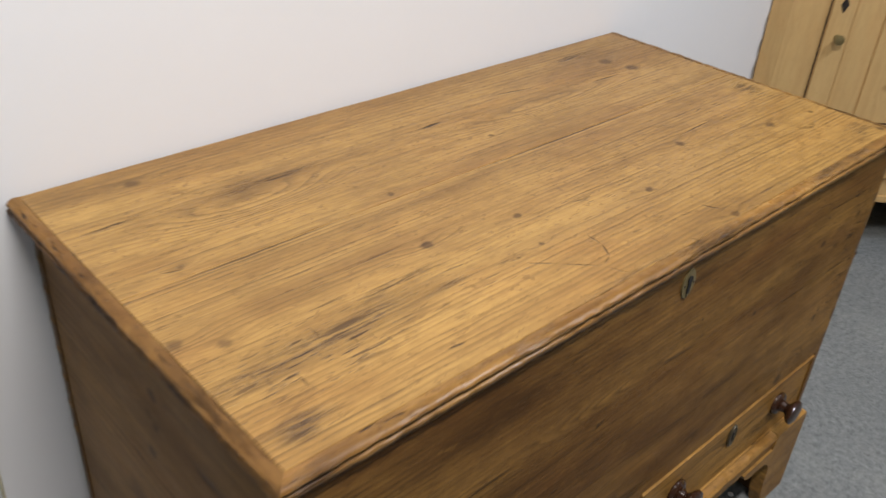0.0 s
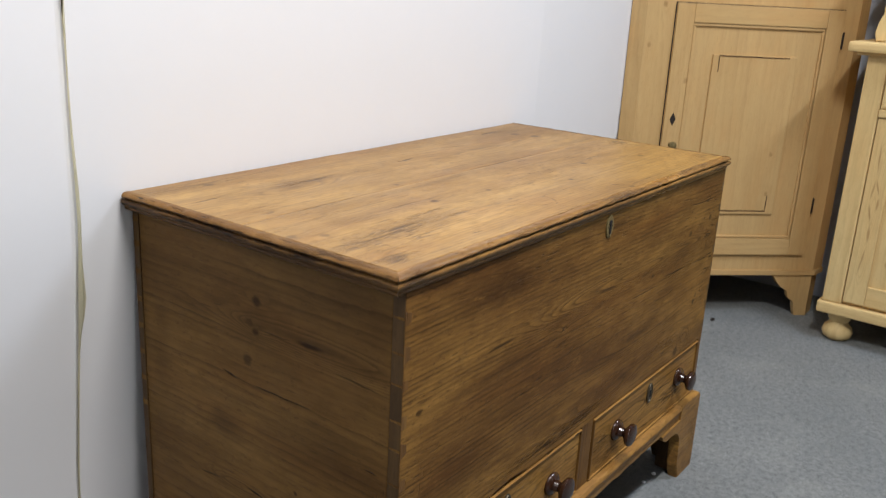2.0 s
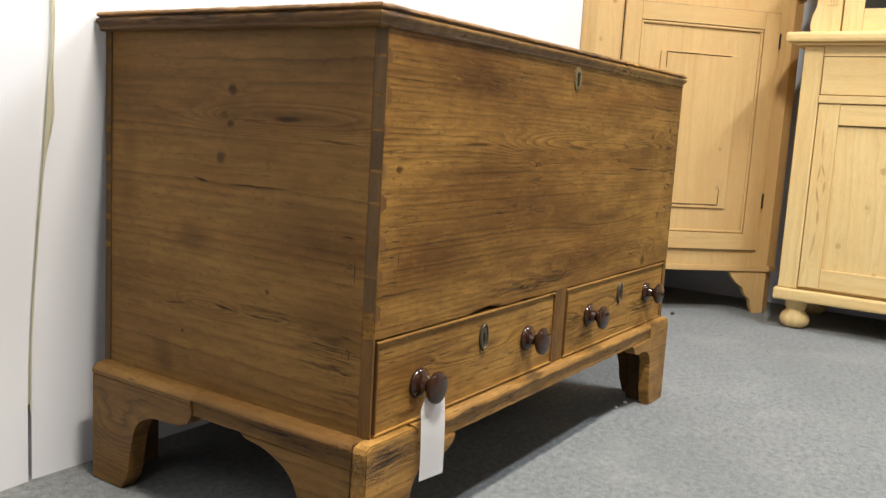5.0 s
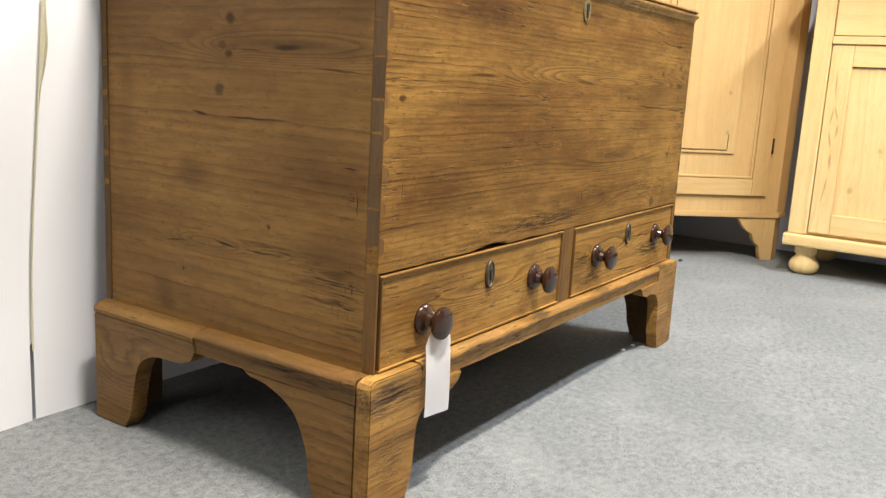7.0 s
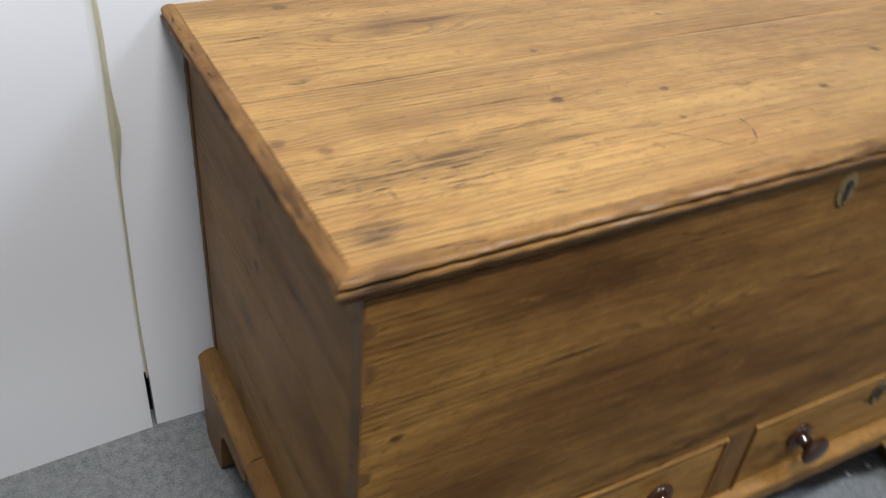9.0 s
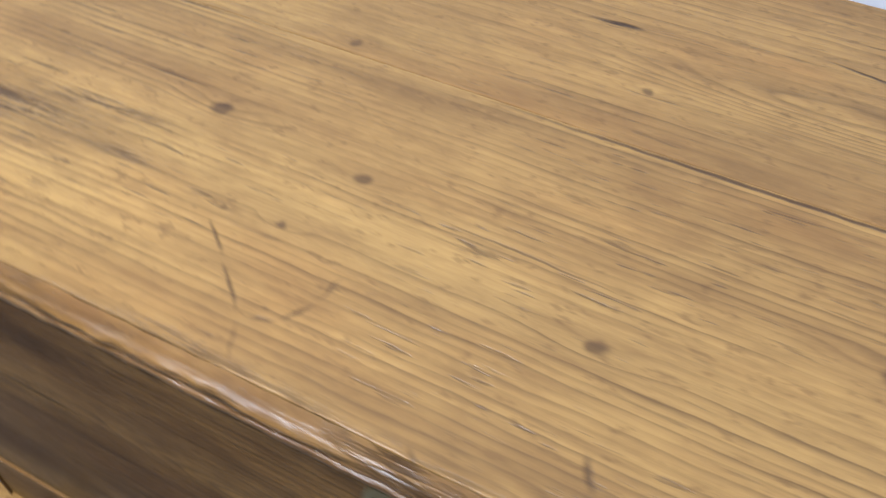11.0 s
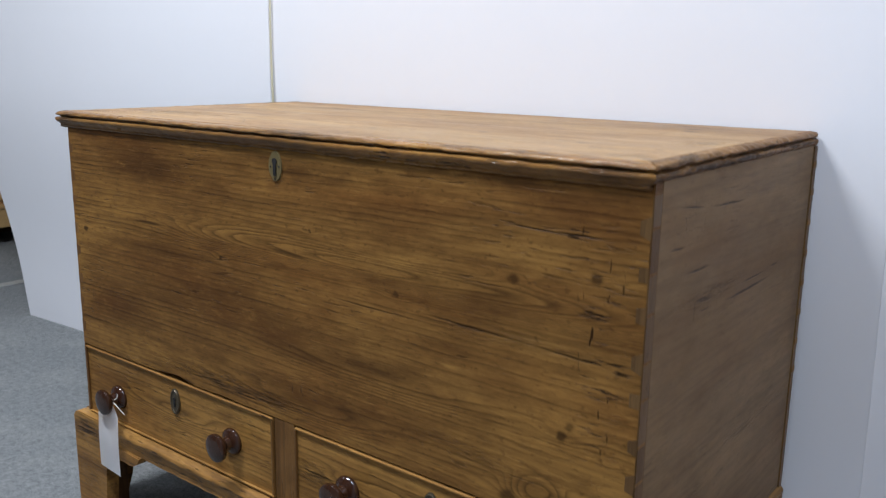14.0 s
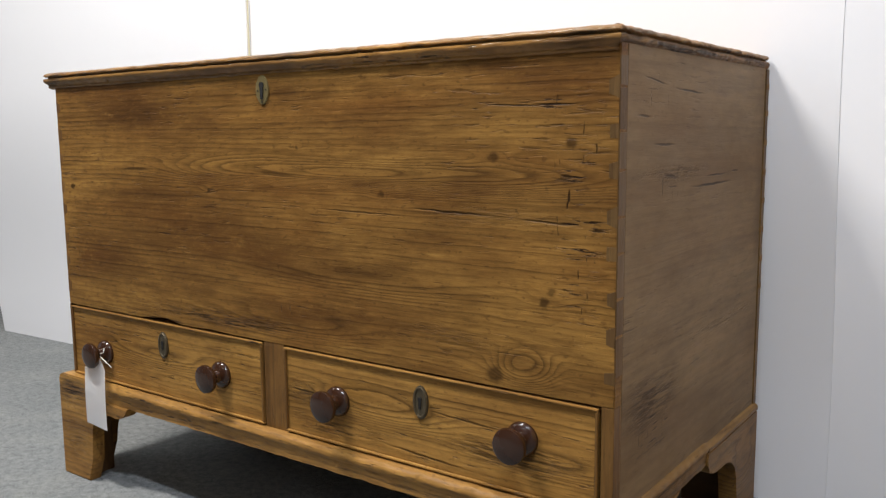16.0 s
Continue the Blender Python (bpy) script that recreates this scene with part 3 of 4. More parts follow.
def block(x0, x1, y0, y1, z0, z1, bevel=0.0015, cuts=0, wear=0.0, seed=0.0):
    """A board with softened edges; wear jitters its surface by that many metres along its length."""
    bm = bmesh.new()
    size = (x1 - x0, y1 - y0, z1 - z0)
    bmesh.ops.create_cube(bm, size=1.0, matrix=Matrix.Translation(((x0 + x1) / 2, (y0 + y1) / 2, (z0 + z1) / 2)) @ Matrix.Diagonal((*size, 1)))
    if bevel:
        bmesh.ops.bevel(bm, geom=list(bm.edges), offset=min(bevel, 0.4 * min(size)), segments=2, affect="EDGES", profile=0.6)
    if cuts:
        a = max(range(3), key=lambda i: size[i])
        along = [e for e in bm.edges if abs((e.verts[0].co - e.verts[1].co)[a]) > 0.5 * size[a]]
        bmesh.ops.subdivide_edges(bm, edges=along, cuts=cuts)
    if wear:
        roughen(bm, wear, seed)
    return bm


def roughen(bm, amount, seed=0.0, scale=22.0):
    for v in bm.verts:
        n = noise.noise_vector(v.co * scale + Vector((seed, seed * 0.7, -seed)))
        v.co += n * amount


def rail(profile, place, a, b, steps, wear=0.0, seed=0.0, scale=30.0):
    """A moulding: profile points (o, z) go through place(s, o, z), s from a(o) to b(o) along its length."""
    bm = bmesh.new()
    rings = []
    for i in range(steps + 1):
        k = i / steps
        rings.append([bm.verts.new(place(a(o) + (b(o) - a(o)) * k, o, z)) for o, z in profile])
    n = len(profile)
    for r, q in zip(rings, rings[1:]):
        for i in range(n):
            bm.faces.new((r[i], r[(i + 1) % n], q[(i + 1) % n], q[i]))
    bm.faces.new(rings[0])
    bm.faces.new(rings[-1][::-1])
    if wear:
        roughen(bm, wear, seed, scale)
    return bm


def cut_out(outline, place, depth0, depth1, bevel=0.0015):
    """A flat sawn piece: outline (a, b), placed by place(a, b, depth)."""
    bm = bmesh.new()
    low = [bm.verts.new(place(a, b, depth0)) for a, b in outline]
    high = [bm.verts.new(place(a, b, depth1)) for a, b in outline]
    bm.faces.new(low)
    bm.faces.new(high[::-1])
    n = len(outline)
    for i in range(n):
        bm.faces.new((low[i], high[i], high[(i + 1) % n], low[(i + 1) % n]))
    if bevel:
        rim = [e for e in bm.edges if len({v in low for v in e.verts}) == 1]
        bmesh.ops.bevel(bm, geom=rim, offset=bevel, segments=2, affect="EDGES")
    return bm


def lathe(profile, m, segments=28):
    """A turned piece: profile (radius, height) round the local z axis, placed by m."""
    bm = bmesh.new()
    rings = [[bm.verts.new(m @ Vector((r * math.cos(2 * math.pi * i / segments), r * math.sin(2 * math.pi * i / segments), h)))
              for i in range(segments)] for r, h in profile]
    for a, b in zip(rings, rings[1:]):
        for i in range(segments):
            j = (i + 1) % segments
            bm.faces.new((a[i], a[j], b[j], b[i]))
    bm.faces.new(rings[0])
    bm.faces.new(rings[-1])
    return bm


def bend(points, n=6):
    """Smooths an outline: a Catmull-Rom curve through the points."""
    out = []
    for i in range(len(points) - 1):
        p0, p1, p2, p3 = (Vector(points[max(0, min(len(points) - 1, i + k))]) for k in (-1, 0, 1, 2))
        for j in range(n):
            t = j / n
            q = 0.5 * (2 * p1 + (p2 - p0) * t + (2 * p0 - 5 * p1 + 4 * p2 - p3) * t * t + (3 * p1 - p0 - 3 * p2 + p3) * t ** 3)
            out.append((q.x, q.y))
    out.append(tuple(points[-1]))
    return out


# ---- the room ----
def lean(z):
    """How far the boarded wall bows into the room at height z."""
    k = min(1.0, max(0.0, (z - 0.15) / 0.65))
    return 0.055 * k * k * (3 - 2 * k)


def wall_panel(name, x0, y0, x1, y1, z1, material, skew=0.0, bow=(1.0, 1.0), thick=0.02):
    bm = bmesh.new()
    d = Vector((x1 - x0, y1 - y0, 0)).normalized()
    back = Vector((-d.y, d.x, 0)) * thick
    rings = []
    for z in [0.0, 0.15] + [0.15 + 0.65 * i / 10 for i in range(1, 11)] + [z1]:
        p = Vector((x0, y0 - bow[0] * lean(z), z)) - d * (skew * z)
        q = Vector((x1, y1 - bow[1] * lean(z), z))
        rings.append([bm.verts.new(v) for v in (p, q, q + back, p + back)])
    for m, n in zip(rings, rings[1:]):
        for i in range(4):
            bm.faces.new((m[i], m[(i + 1) % 4], n[(i + 1) % 4], n[i]))
    bm.faces.new(rings[0])
    bm.faces.new(rings[-1])
    return tagged(part(name, bm, material, smooth=True), "white painted boarded wall panel", "wall", kind="structure")


def sheet(name, x0, x1, y0, y1, z0, z1, material, label, category):
    return tagged(part(name, block(x0, x1, y0, y1, z0, z1, 0), material), label, category, kind="structure")


sheet("floor", -5, 5, -5, 4, -0.1, 0.0, carpet, "mottled blue-grey carpet floor with fine pile", "floor")
# Added to close the room; ceiling, east and south are unseen, grey against bounce.
sheet("ceiling", -5, 5, -5, 4, 3.0, 3.1, ceiling_paint, "added plain grey ceiling, out of view", "ceiling")
sheet("wall_west", -5.1, -5, -5, 4, 0, 3, grey_paint, "added plain grey wall closing the room", "wall")
sheet("wall_east", 5, 5.1, -5, 4, 0, 3, ceiling_paint, "added plain grey wall closing the room", "wall")
sheet("wall_south", -5, 5, -5.1, -5, 0, 3, ceiling_paint, "added plain grey wall closing the room", "wall")
sheet("wall_north", -5, 5, 4, 4.1, 0, 3, grey_paint, "added plain grey wall closing the room", "wall")
wall_panel("wall_panel_left", -1.32, 0.55, -0.092, 0.627, 2.3, wall_paint, skew=0.19)
wall_panel("wall_panel_middle", -0.084, 0.63, 1.2497, 0.63, 2.3, wall_paint)
wall_panel("wall_panel_right", 1.2500, 0.631, 2.80, 0.69, 2.3, wall_paint, bow=(1.0, -1.0))
tagged(part("wall_filler", rail([(-0.0925, 0.0), (-0.0835, 0.0), (-0.0835, 0.015), (-0.0925, 0.015)], lambda t, o, w: (o, 0.6298 + w - lean(t), t), lambda o: 0.13, lambda o: 2.3, 40), wall_paint), "white filler in the wall seam", "filler", kind="structure")
sheet("wall_partition", 2.72, 2.76, -3.2, 0.68, 0, 2.1, grey_paint, "grey-blue painted partition wall", "wall")
tagged(part("wall_batten", cut_out([(-1.345, 0.0), (-1.30, 0.0), (-1.72, 2.2), (-1.765, 2.2)], lambda a, b, d: (a, d, b), 0.584, 0.615, 0.001), dark_wood), "dark timber batten behind the wall panel", "batten", kind="structure")


def seam_tape():
    """A loose yellowed edging strip over the seam: it stands off the wall higher up, with a twist where it has peeled."""
    bm = bmesh.new()
    rows = []
    for i in range(71):
        z = 0.12 + i * (2.25 - 0.12) / 70
        k = min(1.0, max(0.0, (z - 0.15) / 0.65))
        off = lean(z) + 0.002 * k
        bulge = math.exp(-((z - 0.60) / 0.045) ** 2) + 0.4 * math.exp(-((z - 0.72) / 0.1) ** 2)
        x = -0.0875 + 0.006 * k + 0.002 * noise.noise(Vector((z * 5, 0, 3)))
        half = 0.0022 + 0.0008 * noise.noise(Vector((z * 9, 1, 7)))
        y = 0.625 - off
        rows.append([bm.verts.new((x - half, y, z)), bm.verts.new((x + half * 0.2 + 0.003 * bulge, y - 0.003 * bulge, z)),
                     bm.verts.new((x + half + 0.008 * bulge, y + 0.002 - 0.002 * bulge, z))])
    for a, b in zip(rows, rows[1:]):
        for i in (0, 1):
            bm.faces.new((a[i], a[i + 1], b[i + 1], b[i]))
    bmesh.ops.solidify(bm, geom=list(bm.faces), thickness=0.0008)
    tagged(part("edging_strip", bm, tape_paper, smooth=True), "loose yellowed edging strip peeling off the wall seam", "strip", kind="structure")


seam_tape()
tagged(part("seam_backing", block(-0.12, -0.05, 0.668, 0.675, 0, 2.2, 0), black_hole), "dark gap behind the wall seam", "gap", kind="structure")
tagged(part("threshold_strip", block(-1.78, -1.735, 0.60, 1.6, 0, 0.006, 0.002), metal_strip), "worn metal threshold strip on the carpet", "threshold", kind="structure")

# ---- the blanket chest ----
W, D, TOP = 1.14, 0.57, 0.770
BX0, BX1, BY0, BY1 = 0.017, 1.140, 0.007, 0.562
LX0, LX1, LY0 = -0.006, 1.146, -0.001
chest = thing("blanket_chest", pose(0, 0, 0), "waxed antique pine blanket chest with two drawers on bracket feet", "chest")


def turned_knob(parent, x, z, y=BY0):
    m = pose(x, y, z, 90) @ Matrix.Diagonal((0.87, 0.87, 0.95, 1.0))
    bm = lathe([(0.0, -0.002), (0.0248, -0.002), (0.026, 0.001), (0.0252, 0.0045), (0.021, 0.008), (0.013, 0.011), (0.0105, 0.018), (0.0125, 0.022),
                (0.020, 0.026), (0.0255, 0.0295), (0.0270, 0.0335), (0.0258, 0.0372), (0.0205, 0.0397), (0.011, 0.0410), (0.0, 0.0413)], m)
    return part("knob", bm, knob_wood, parent, "dark turned wooden knob", smooth=True)


def key_shape(bm_parent, x, z, y, k=1.0):
    """A keyhole: a round hole over a slot."""
    pts = [(0.0032 * math.cos(a), 0.0045 + 0.0032 * math.sin(a)) for a in [math.radians(-50 + i * 28) for i in range(11)]]
    pts += [(-0.0016, -0.009), (0.0016, -0.009)]
    return part("keyhole", cut_out([(x + k * a, z + k * b) for a, b in pts], lambda a, b, d: (a, d, b), y, y + 0.0012, 0), black_hole, bm_parent)


def oval_plate(parent, x, z, y, rx, rz, material, label, rim=True, key=1.0):
    ell = [(x + rx * math.cos(2 * math.pi * i / 28), z + rz * math.sin(2 * math.pi * i / 28)) for i in range(28)]
    plate = part("escutcheon", cut_out(ell, lambda a, b, d: (a, d, b), y - 0.002, y + 0.001, 0.0008), material, parent, label)
    if rim:
        bm = bmesh.new()
        seg, ring = 32, 8
        grid = []
        for i in range(seg):
            a = 2 * math.pi * i / seg
            grid.append([bm.verts.new((x + (rx * 0.8 + 0.0018 * math.cos(b)) * math.cos(a), y - 0.002 + 0.0016 * math.sin(b),
                                       z + (rz * 0.86 + 0.0018 * math.cos(b)) * math.sin(a))) for b in [2 * math.pi * j / ring for j in range(ring)]])
        for i in range(seg):
            p, q = grid[i], grid[(i + 1) % seg]
            for j in range(ring):
                bm.faces.new((p[j], p[(j + 1) % ring], q[(j + 1) % ring], q[j]))
        part("rim", bm, material, plate, smooth=True)
    key_shape(plate, x, z, y - 0.0035, key)
    return plate


# carcass
def front_board():
    """One wide board; its lower edge is worn, with a chip broken out above the first drawer."""
    low = []
    for i in range(61):
        x = BX0 + (BX1 - BX0) * i / 60
        chip = 0.0062 * math.exp(-((x - 0.312) / 0.016) ** 2) + 0.0030 * math.exp(-((x - 0.285) / 0.035) ** 2) + 0.002 * math.exp(-((x - 0.43) / 0.02) ** 2)
        low.append((x, 0.337 + chip + 0.0007 * noise.noise(Vector((x * 40, 3, 1)))))
    bm = cut_out(low + [(BX1, 0.752), (BX0, 0.752)], lambda a, b, d: (a, d, b), BY0, BY0 + 0.02, 0.0012)
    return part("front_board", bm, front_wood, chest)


front_board()
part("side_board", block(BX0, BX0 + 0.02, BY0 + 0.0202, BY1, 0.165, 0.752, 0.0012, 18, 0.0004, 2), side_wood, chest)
part("side_board", block(BX1 - 0.02, BX1, BY0 + 0.0202, BY1, 0.165, 0.752, 0.0012, 18, 0.0004, 3), right_side_wood, chest, "pine side board in a greyer, shaded tone")
part("back_board", block(BX0 - 0.002, BX1 + 0.002, BY1, BY1 + 0.014, 0.165, 0.75, 0.0012, 18, 0.0004, 4), end_wood, chest)
part("bottom_board", block(BX0 + 0.02, BX1 - 0.02, BY0 + 0.03, BY1, 0.168, 0.18, 0.001), dark_wood, chest)
part("drawer_back_panel", block(BX0 + 0.02, BX1 - 0.02, BY0 + 0.03, BY0 + 0.04, 0.18, 0.34, 0.001), dark_wood, chest)
part("corner_strip", block(BX0, 0.0210, BY0, BY0 + 0.02, 0.165, 0.3365, 0.0008, 6, 0.0003, 5), stile_wood, chest)
part("corner_strip", block(1.1240, BX1, BY0, BY0 + 0.02, 0.165, 0.3365, 0.0008, 6, 0.0003, 6), stile_wood, chest)
part("drawer_divider", block(0.5525, 0.5965, BY0 + 0.0005, BY0 + 0.02, 0.198, 0.3365, 0.001, 6, 0.0003, 7), stile_wood, chest)

# lid: two boards inside an applied moulding on three sides
lid = part("lid", block(0.02, W - 0.02, 0.02, 0.565, 0.7475, 0.757, 0.001), dark_wood, chest)
lid.matrix_basis = pose(0, 0, -0.0015, 0, -0.18, 0)
part("lid_board", block(LX0 + 0.0165, LX1 - 0.0165, LY0 + 0.0165, 0.3043, 0.755, TOP, 0.0014, 24, 0.0005, 8), lid_front_wood, lid)
part("lid_board", block(LX0 + 0.0165, LX1 - 0.0165, 0.3051, 0.5705, 0.755, TOP - 0.0006, 0.0014, 24, 0.0005, 9), lid_back_wood, lid)
NOSE = [(0.016, 0.7696), (0.0115, 0.7697), (0.0065, 0.7690), (0.003, 0.7675), (0.0010, 0.7654), (0.0008, 0.7636), (0.0028, 0.7620), (0.0066, 0.7613), (0.0066, 0.7598),
        (0.0028, 0.7592), (0.0006, 0.7580), (0.0000, 0.7560), (0.0006, 0.7534), (0.0028, 0.7508), (0.0055, 0.7486), (0.0068, 0.7462), (0.0060, 0.7440), (0.0075, 0.7418), (0.0105, 0.7405), (0.016, 0.7400)]
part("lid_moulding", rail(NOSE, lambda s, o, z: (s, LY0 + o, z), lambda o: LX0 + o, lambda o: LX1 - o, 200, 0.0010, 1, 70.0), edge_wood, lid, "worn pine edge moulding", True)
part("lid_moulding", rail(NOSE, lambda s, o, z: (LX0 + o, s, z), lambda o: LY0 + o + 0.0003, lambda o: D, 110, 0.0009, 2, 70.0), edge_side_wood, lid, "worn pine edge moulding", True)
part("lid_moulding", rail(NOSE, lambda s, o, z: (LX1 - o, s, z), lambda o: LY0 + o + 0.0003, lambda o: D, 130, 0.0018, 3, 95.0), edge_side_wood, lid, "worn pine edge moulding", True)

# dovetails at the corners
PINS = [0.372 + i * 0.0475 + 0.003 * math.sin(i * 2.7) for i in range(9)]
for i in range(8):
    z = PINS[i]
    for xa, sx in ((BX0, 1), (BX1, -1)):
        h0, h1, reach = 0.0105 + 0.0028 * math.sin(i * 2.1 + sx), 0.0080 + 0.0015 * math.sin(i * 3.3 + sx), 0.0125 + 0.0012 * math.sin(i * 4.7 - sx)
        part("dovetail", cut_out([(xa + sx * 0.0004, z - h0), (xa + sx * reach, z - h1), (xa + sx * reach, z + h1 * 0.9), (xa + sx * 0.0004, z + h0)],
                                 lambda a, b, d: (a, d, b), BY0 - 0.0002, BY0 + 0.002, 0.0002), tick_wood if sx > 0 else end_wood, chest)
    low, high = z + 0.0009, min(PINS[i + 1] - 0.0009, 0.739)
    mid_z = (low + high) / 2
    for xa, sx in ((BX0, -1), (BX1, 1)):
        part("dovetail", cut_out([(BY0 + 0.0004, low + 0.0008), (BY0 + 0.0200, low), (BY0 + 0.0200, high), (BY0 + 0.0004, high - 0.0008)],
                                 lambda a, b, d: (d, a, b), xa + sx * 0.0003, xa - sx * 0.002, 0.0004), end_wood, chest)
        part("dovetail", cut_out([(BY1 + 0.0005, mid_z - 0.004), (BY1 + 0.0135, mid_z - 0.005), (BY1 + 0.0135, mid_z + 0.005), (BY1 + 0.0005, mid_z + 0.004)],
                                 lambda a, b, d: (d, a, b), xa + sx * 0.0027, xa - sx * 0.002, 0.0003), side_wood, chest)

# lock plate on the front board
lock = oval_plate(chest, 0.572, 0.719, BY0, 0.0132, 0.0215, brass_dull, "small oval brass lock plate", rim=False, key=1.5)
for dx, dz in ((-0.0088, -0.001), (0.0088, 0.0), (0.0, -0.0178)):
    part("pin", lathe([(0.0, 0.0), (0.0013, 0.0), (0.0013, 0.0008), (0.0, 0.0012)], pose(0.572 + dx, BY0 - 0.0018, 0.719 + dz, 90), 10), iron_dark, lock, "dark brass pin")


def drawer(x0, x1, z0, z1, knobs, key_x):
    d = part("drawer", block(x0 + 0.0034, x1 - 0.0034, BY0 + 0.0008, BY0 + 0.02, z0 + 0.0034, z1 - 0.0034, 0.0008, 16, 0.0003, x0 * 9), drawer_wood, chest)
    b = 0.0036
    g = 0.0028
    for n, (a0, a1, c0, c1) in enumerate(((x0 + g, x1 - g, z1 - g - b, z1 - g), (x0 + g, x1 - g, z0 + g, z0 + g + b),
                                          (x0 + g, x0 + g + b, z0 + g + b + 0.0003, z1 - g - b - 0.0003), (x1 - g - b, x1 - g, z0 + g + b + 0.0003, z1 - g - b - 0.0003))):
        part("cock_bead", block(a0, a1, BY0 - 0.0028, BY0 + 0.004, c0, c1, 0.0016, 10, 0.0003, n), rail_wood if n < 2 else stile_wood, d)
    for x, z in knobs:
        turned_knob(d, x, z)
    oval_plate(d, key_x, 0.294, BY0, 0.0125, 0.0235, brass_dark, "oval tarnished brass escutcheon")
    return d


drawer(0.0215, 0.5525, 0.199, 0.3365, ((0.127, 0.256), (0.450, 0.266)), 0.301)
drawer(0.5965, 1.1235, 0.199, 0.3365, ((0.707, 0.268), (1.018, 0.276)), 0.859)

# plinth and bracket feet
PX0, PX1, PY0 = -0.009, 1.144, -0.007
RAIL = [(0.0, 0.165), (0.0, 0.183), (-0.002, 0.186), (-0.0035, 0.1905), (-0.002, 0.195), (0.003, 0.199), (0.027, 0.200), (0.027, 0.165)]
part("plinth_rail", rail(RAIL, lambda s, o, z: (s, PY0 + o, z), lambda o: 0.108, lambda o: 1.032, 160, 0.0013, 4, 45.0), rail_wood, chest, smooth=True)
for xa, sx in ((PX0, 1), (PX1, -1)):
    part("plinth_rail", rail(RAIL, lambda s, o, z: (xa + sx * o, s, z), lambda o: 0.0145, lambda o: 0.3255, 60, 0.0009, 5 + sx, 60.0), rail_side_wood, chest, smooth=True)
FOOT = [(-0.001, 0.0), (0.084, 0.0)] + bend([(0.097, 0.035), (0.101, 0.075), (0.106, 0.112), (0.126, 0.136), (0.160, 0.143), (0.186, 0.142), (0.206, 0.150), (0.216, 0.1645)])[:]
FRONT_FOOT = FOOT + [(0.113, 0.1648), (0.1135, 0.196), (0.108, 0.2), (0.012, 0.201), (0.002, 0.197), (-0.001, 0.190)]
SIDE_FOOT = [(0.0, 0.0), (0.068, 0.0)] + bend([(0.078, 0.03), (0.086, 0.08), (0.112, 0.128), (0.16, 0.152), (0.196, 0.158), (0.208, 0.1645)]) + [(0.0, 0.1645)]
BACK_FOOT = [(0.0, 0.0), (0.076, 0.0)] + bend([(0.092, 0.02), (0.104, 0.085), (0.118, 0.120), (0.150, 0.138), (0.19, 0.141), (0.228, 0.146), (0.245, 0.163), (0.246, 0.176)]) + [(0.244, 0.1825), (0.0, 0.1825)]
for xa, sx in ((PX0, 1), (PX1, -1)):
    part("bracket_foot", cut_out([(xa + sx * a, b) for a, b in FRONT_FOOT], lambda a, b, d: (a, d, b), PY0 - 0.004, PY0 + 0.0205, 0.002), rail_wood, chest)
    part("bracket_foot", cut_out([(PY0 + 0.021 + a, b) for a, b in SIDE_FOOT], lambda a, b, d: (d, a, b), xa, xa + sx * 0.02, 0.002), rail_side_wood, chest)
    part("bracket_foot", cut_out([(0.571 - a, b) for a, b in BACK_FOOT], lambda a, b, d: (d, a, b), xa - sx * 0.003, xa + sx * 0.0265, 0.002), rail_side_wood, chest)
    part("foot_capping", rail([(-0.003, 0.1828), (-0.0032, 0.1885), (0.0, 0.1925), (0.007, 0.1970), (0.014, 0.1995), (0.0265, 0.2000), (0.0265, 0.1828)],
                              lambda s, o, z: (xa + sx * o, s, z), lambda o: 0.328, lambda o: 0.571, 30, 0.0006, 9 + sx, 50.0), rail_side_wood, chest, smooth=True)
    part("corner_block", block(*sorted((xa + sx * 0.021, xa + sx * 0.065)), 0.016, 0.055, 0.0, 0.164, 0.002), dark_wood, chest)
    part("back_foot", block(*sorted((xa + sx * 0.017, xa + sx * 0.12)), 0.555, 0.573, 0.0, 0.164, 0.002), dark_wood, chest)


def price_tag():
    tag = thing("price_tag", pose(0.127, -0.0195, 0.250), "white card price tag hung by string from the drawer knob", "tag")
    bm = bmesh.new()
    rows = []
    for i in range(15):
        k = i / 14
        z = -0.002 - 0.126 * k
        half = 0.0310 - 0.014 * max(0.0, 1 - k / 0.12) ** 1.0
        y = 0.002 - 0.004 * k - 0.002 * math.sin(k * 3.0)
        rows.append([bm.verts.new((a * half + 0.002 * k + 0.001 * (1 - k), y + 0.0005 * a, z + 0.002 * a - 0.005 * a * k)) for a in (-1, -0.5, 0, 0.5, 1)])
    for a, b in zip(rows, rows[1:]):
        for i in range(4):
            bm.faces.new((a[i], a[i + 1], b[i + 1], b[i]))
    bmesh.ops.solidify(bm, geom=list(bm.faces), thickness=0.0006)
    part("card", bm, card_white, tag, smooth=True)
    c = bpy.data.curves.new("string", "CURVE")
    c.dimensions, c.bevel_depth, c.bevel_resolution = "3D", 0.0007, 2
    sp = c.splines.new("POLY")
    pts = [(0.0, -0.002, -0.008), (0.006, 0.004, 0.006), (0.011, 0.014, 0.010), (0.009, 0.017, 0.016), (0.002, 0.018, 0.018),
           (-0.007, 0.017, 0.014), (-0.009, 0.016, 0.006), (0.0, 0.010, 0.006), (0.012, 0.008, 0.002), (0.024, 0.010, -0.006), (0.036, 0.012, -0.014)]
    sp.points.add(len(pts) - 1)
    for q, co in zip(sp.points, pts):
        q.co = (*co, 1)
    c.materials.append(string_white)
    ob = new("string", c)
    ob.parent = tag


price_tag()

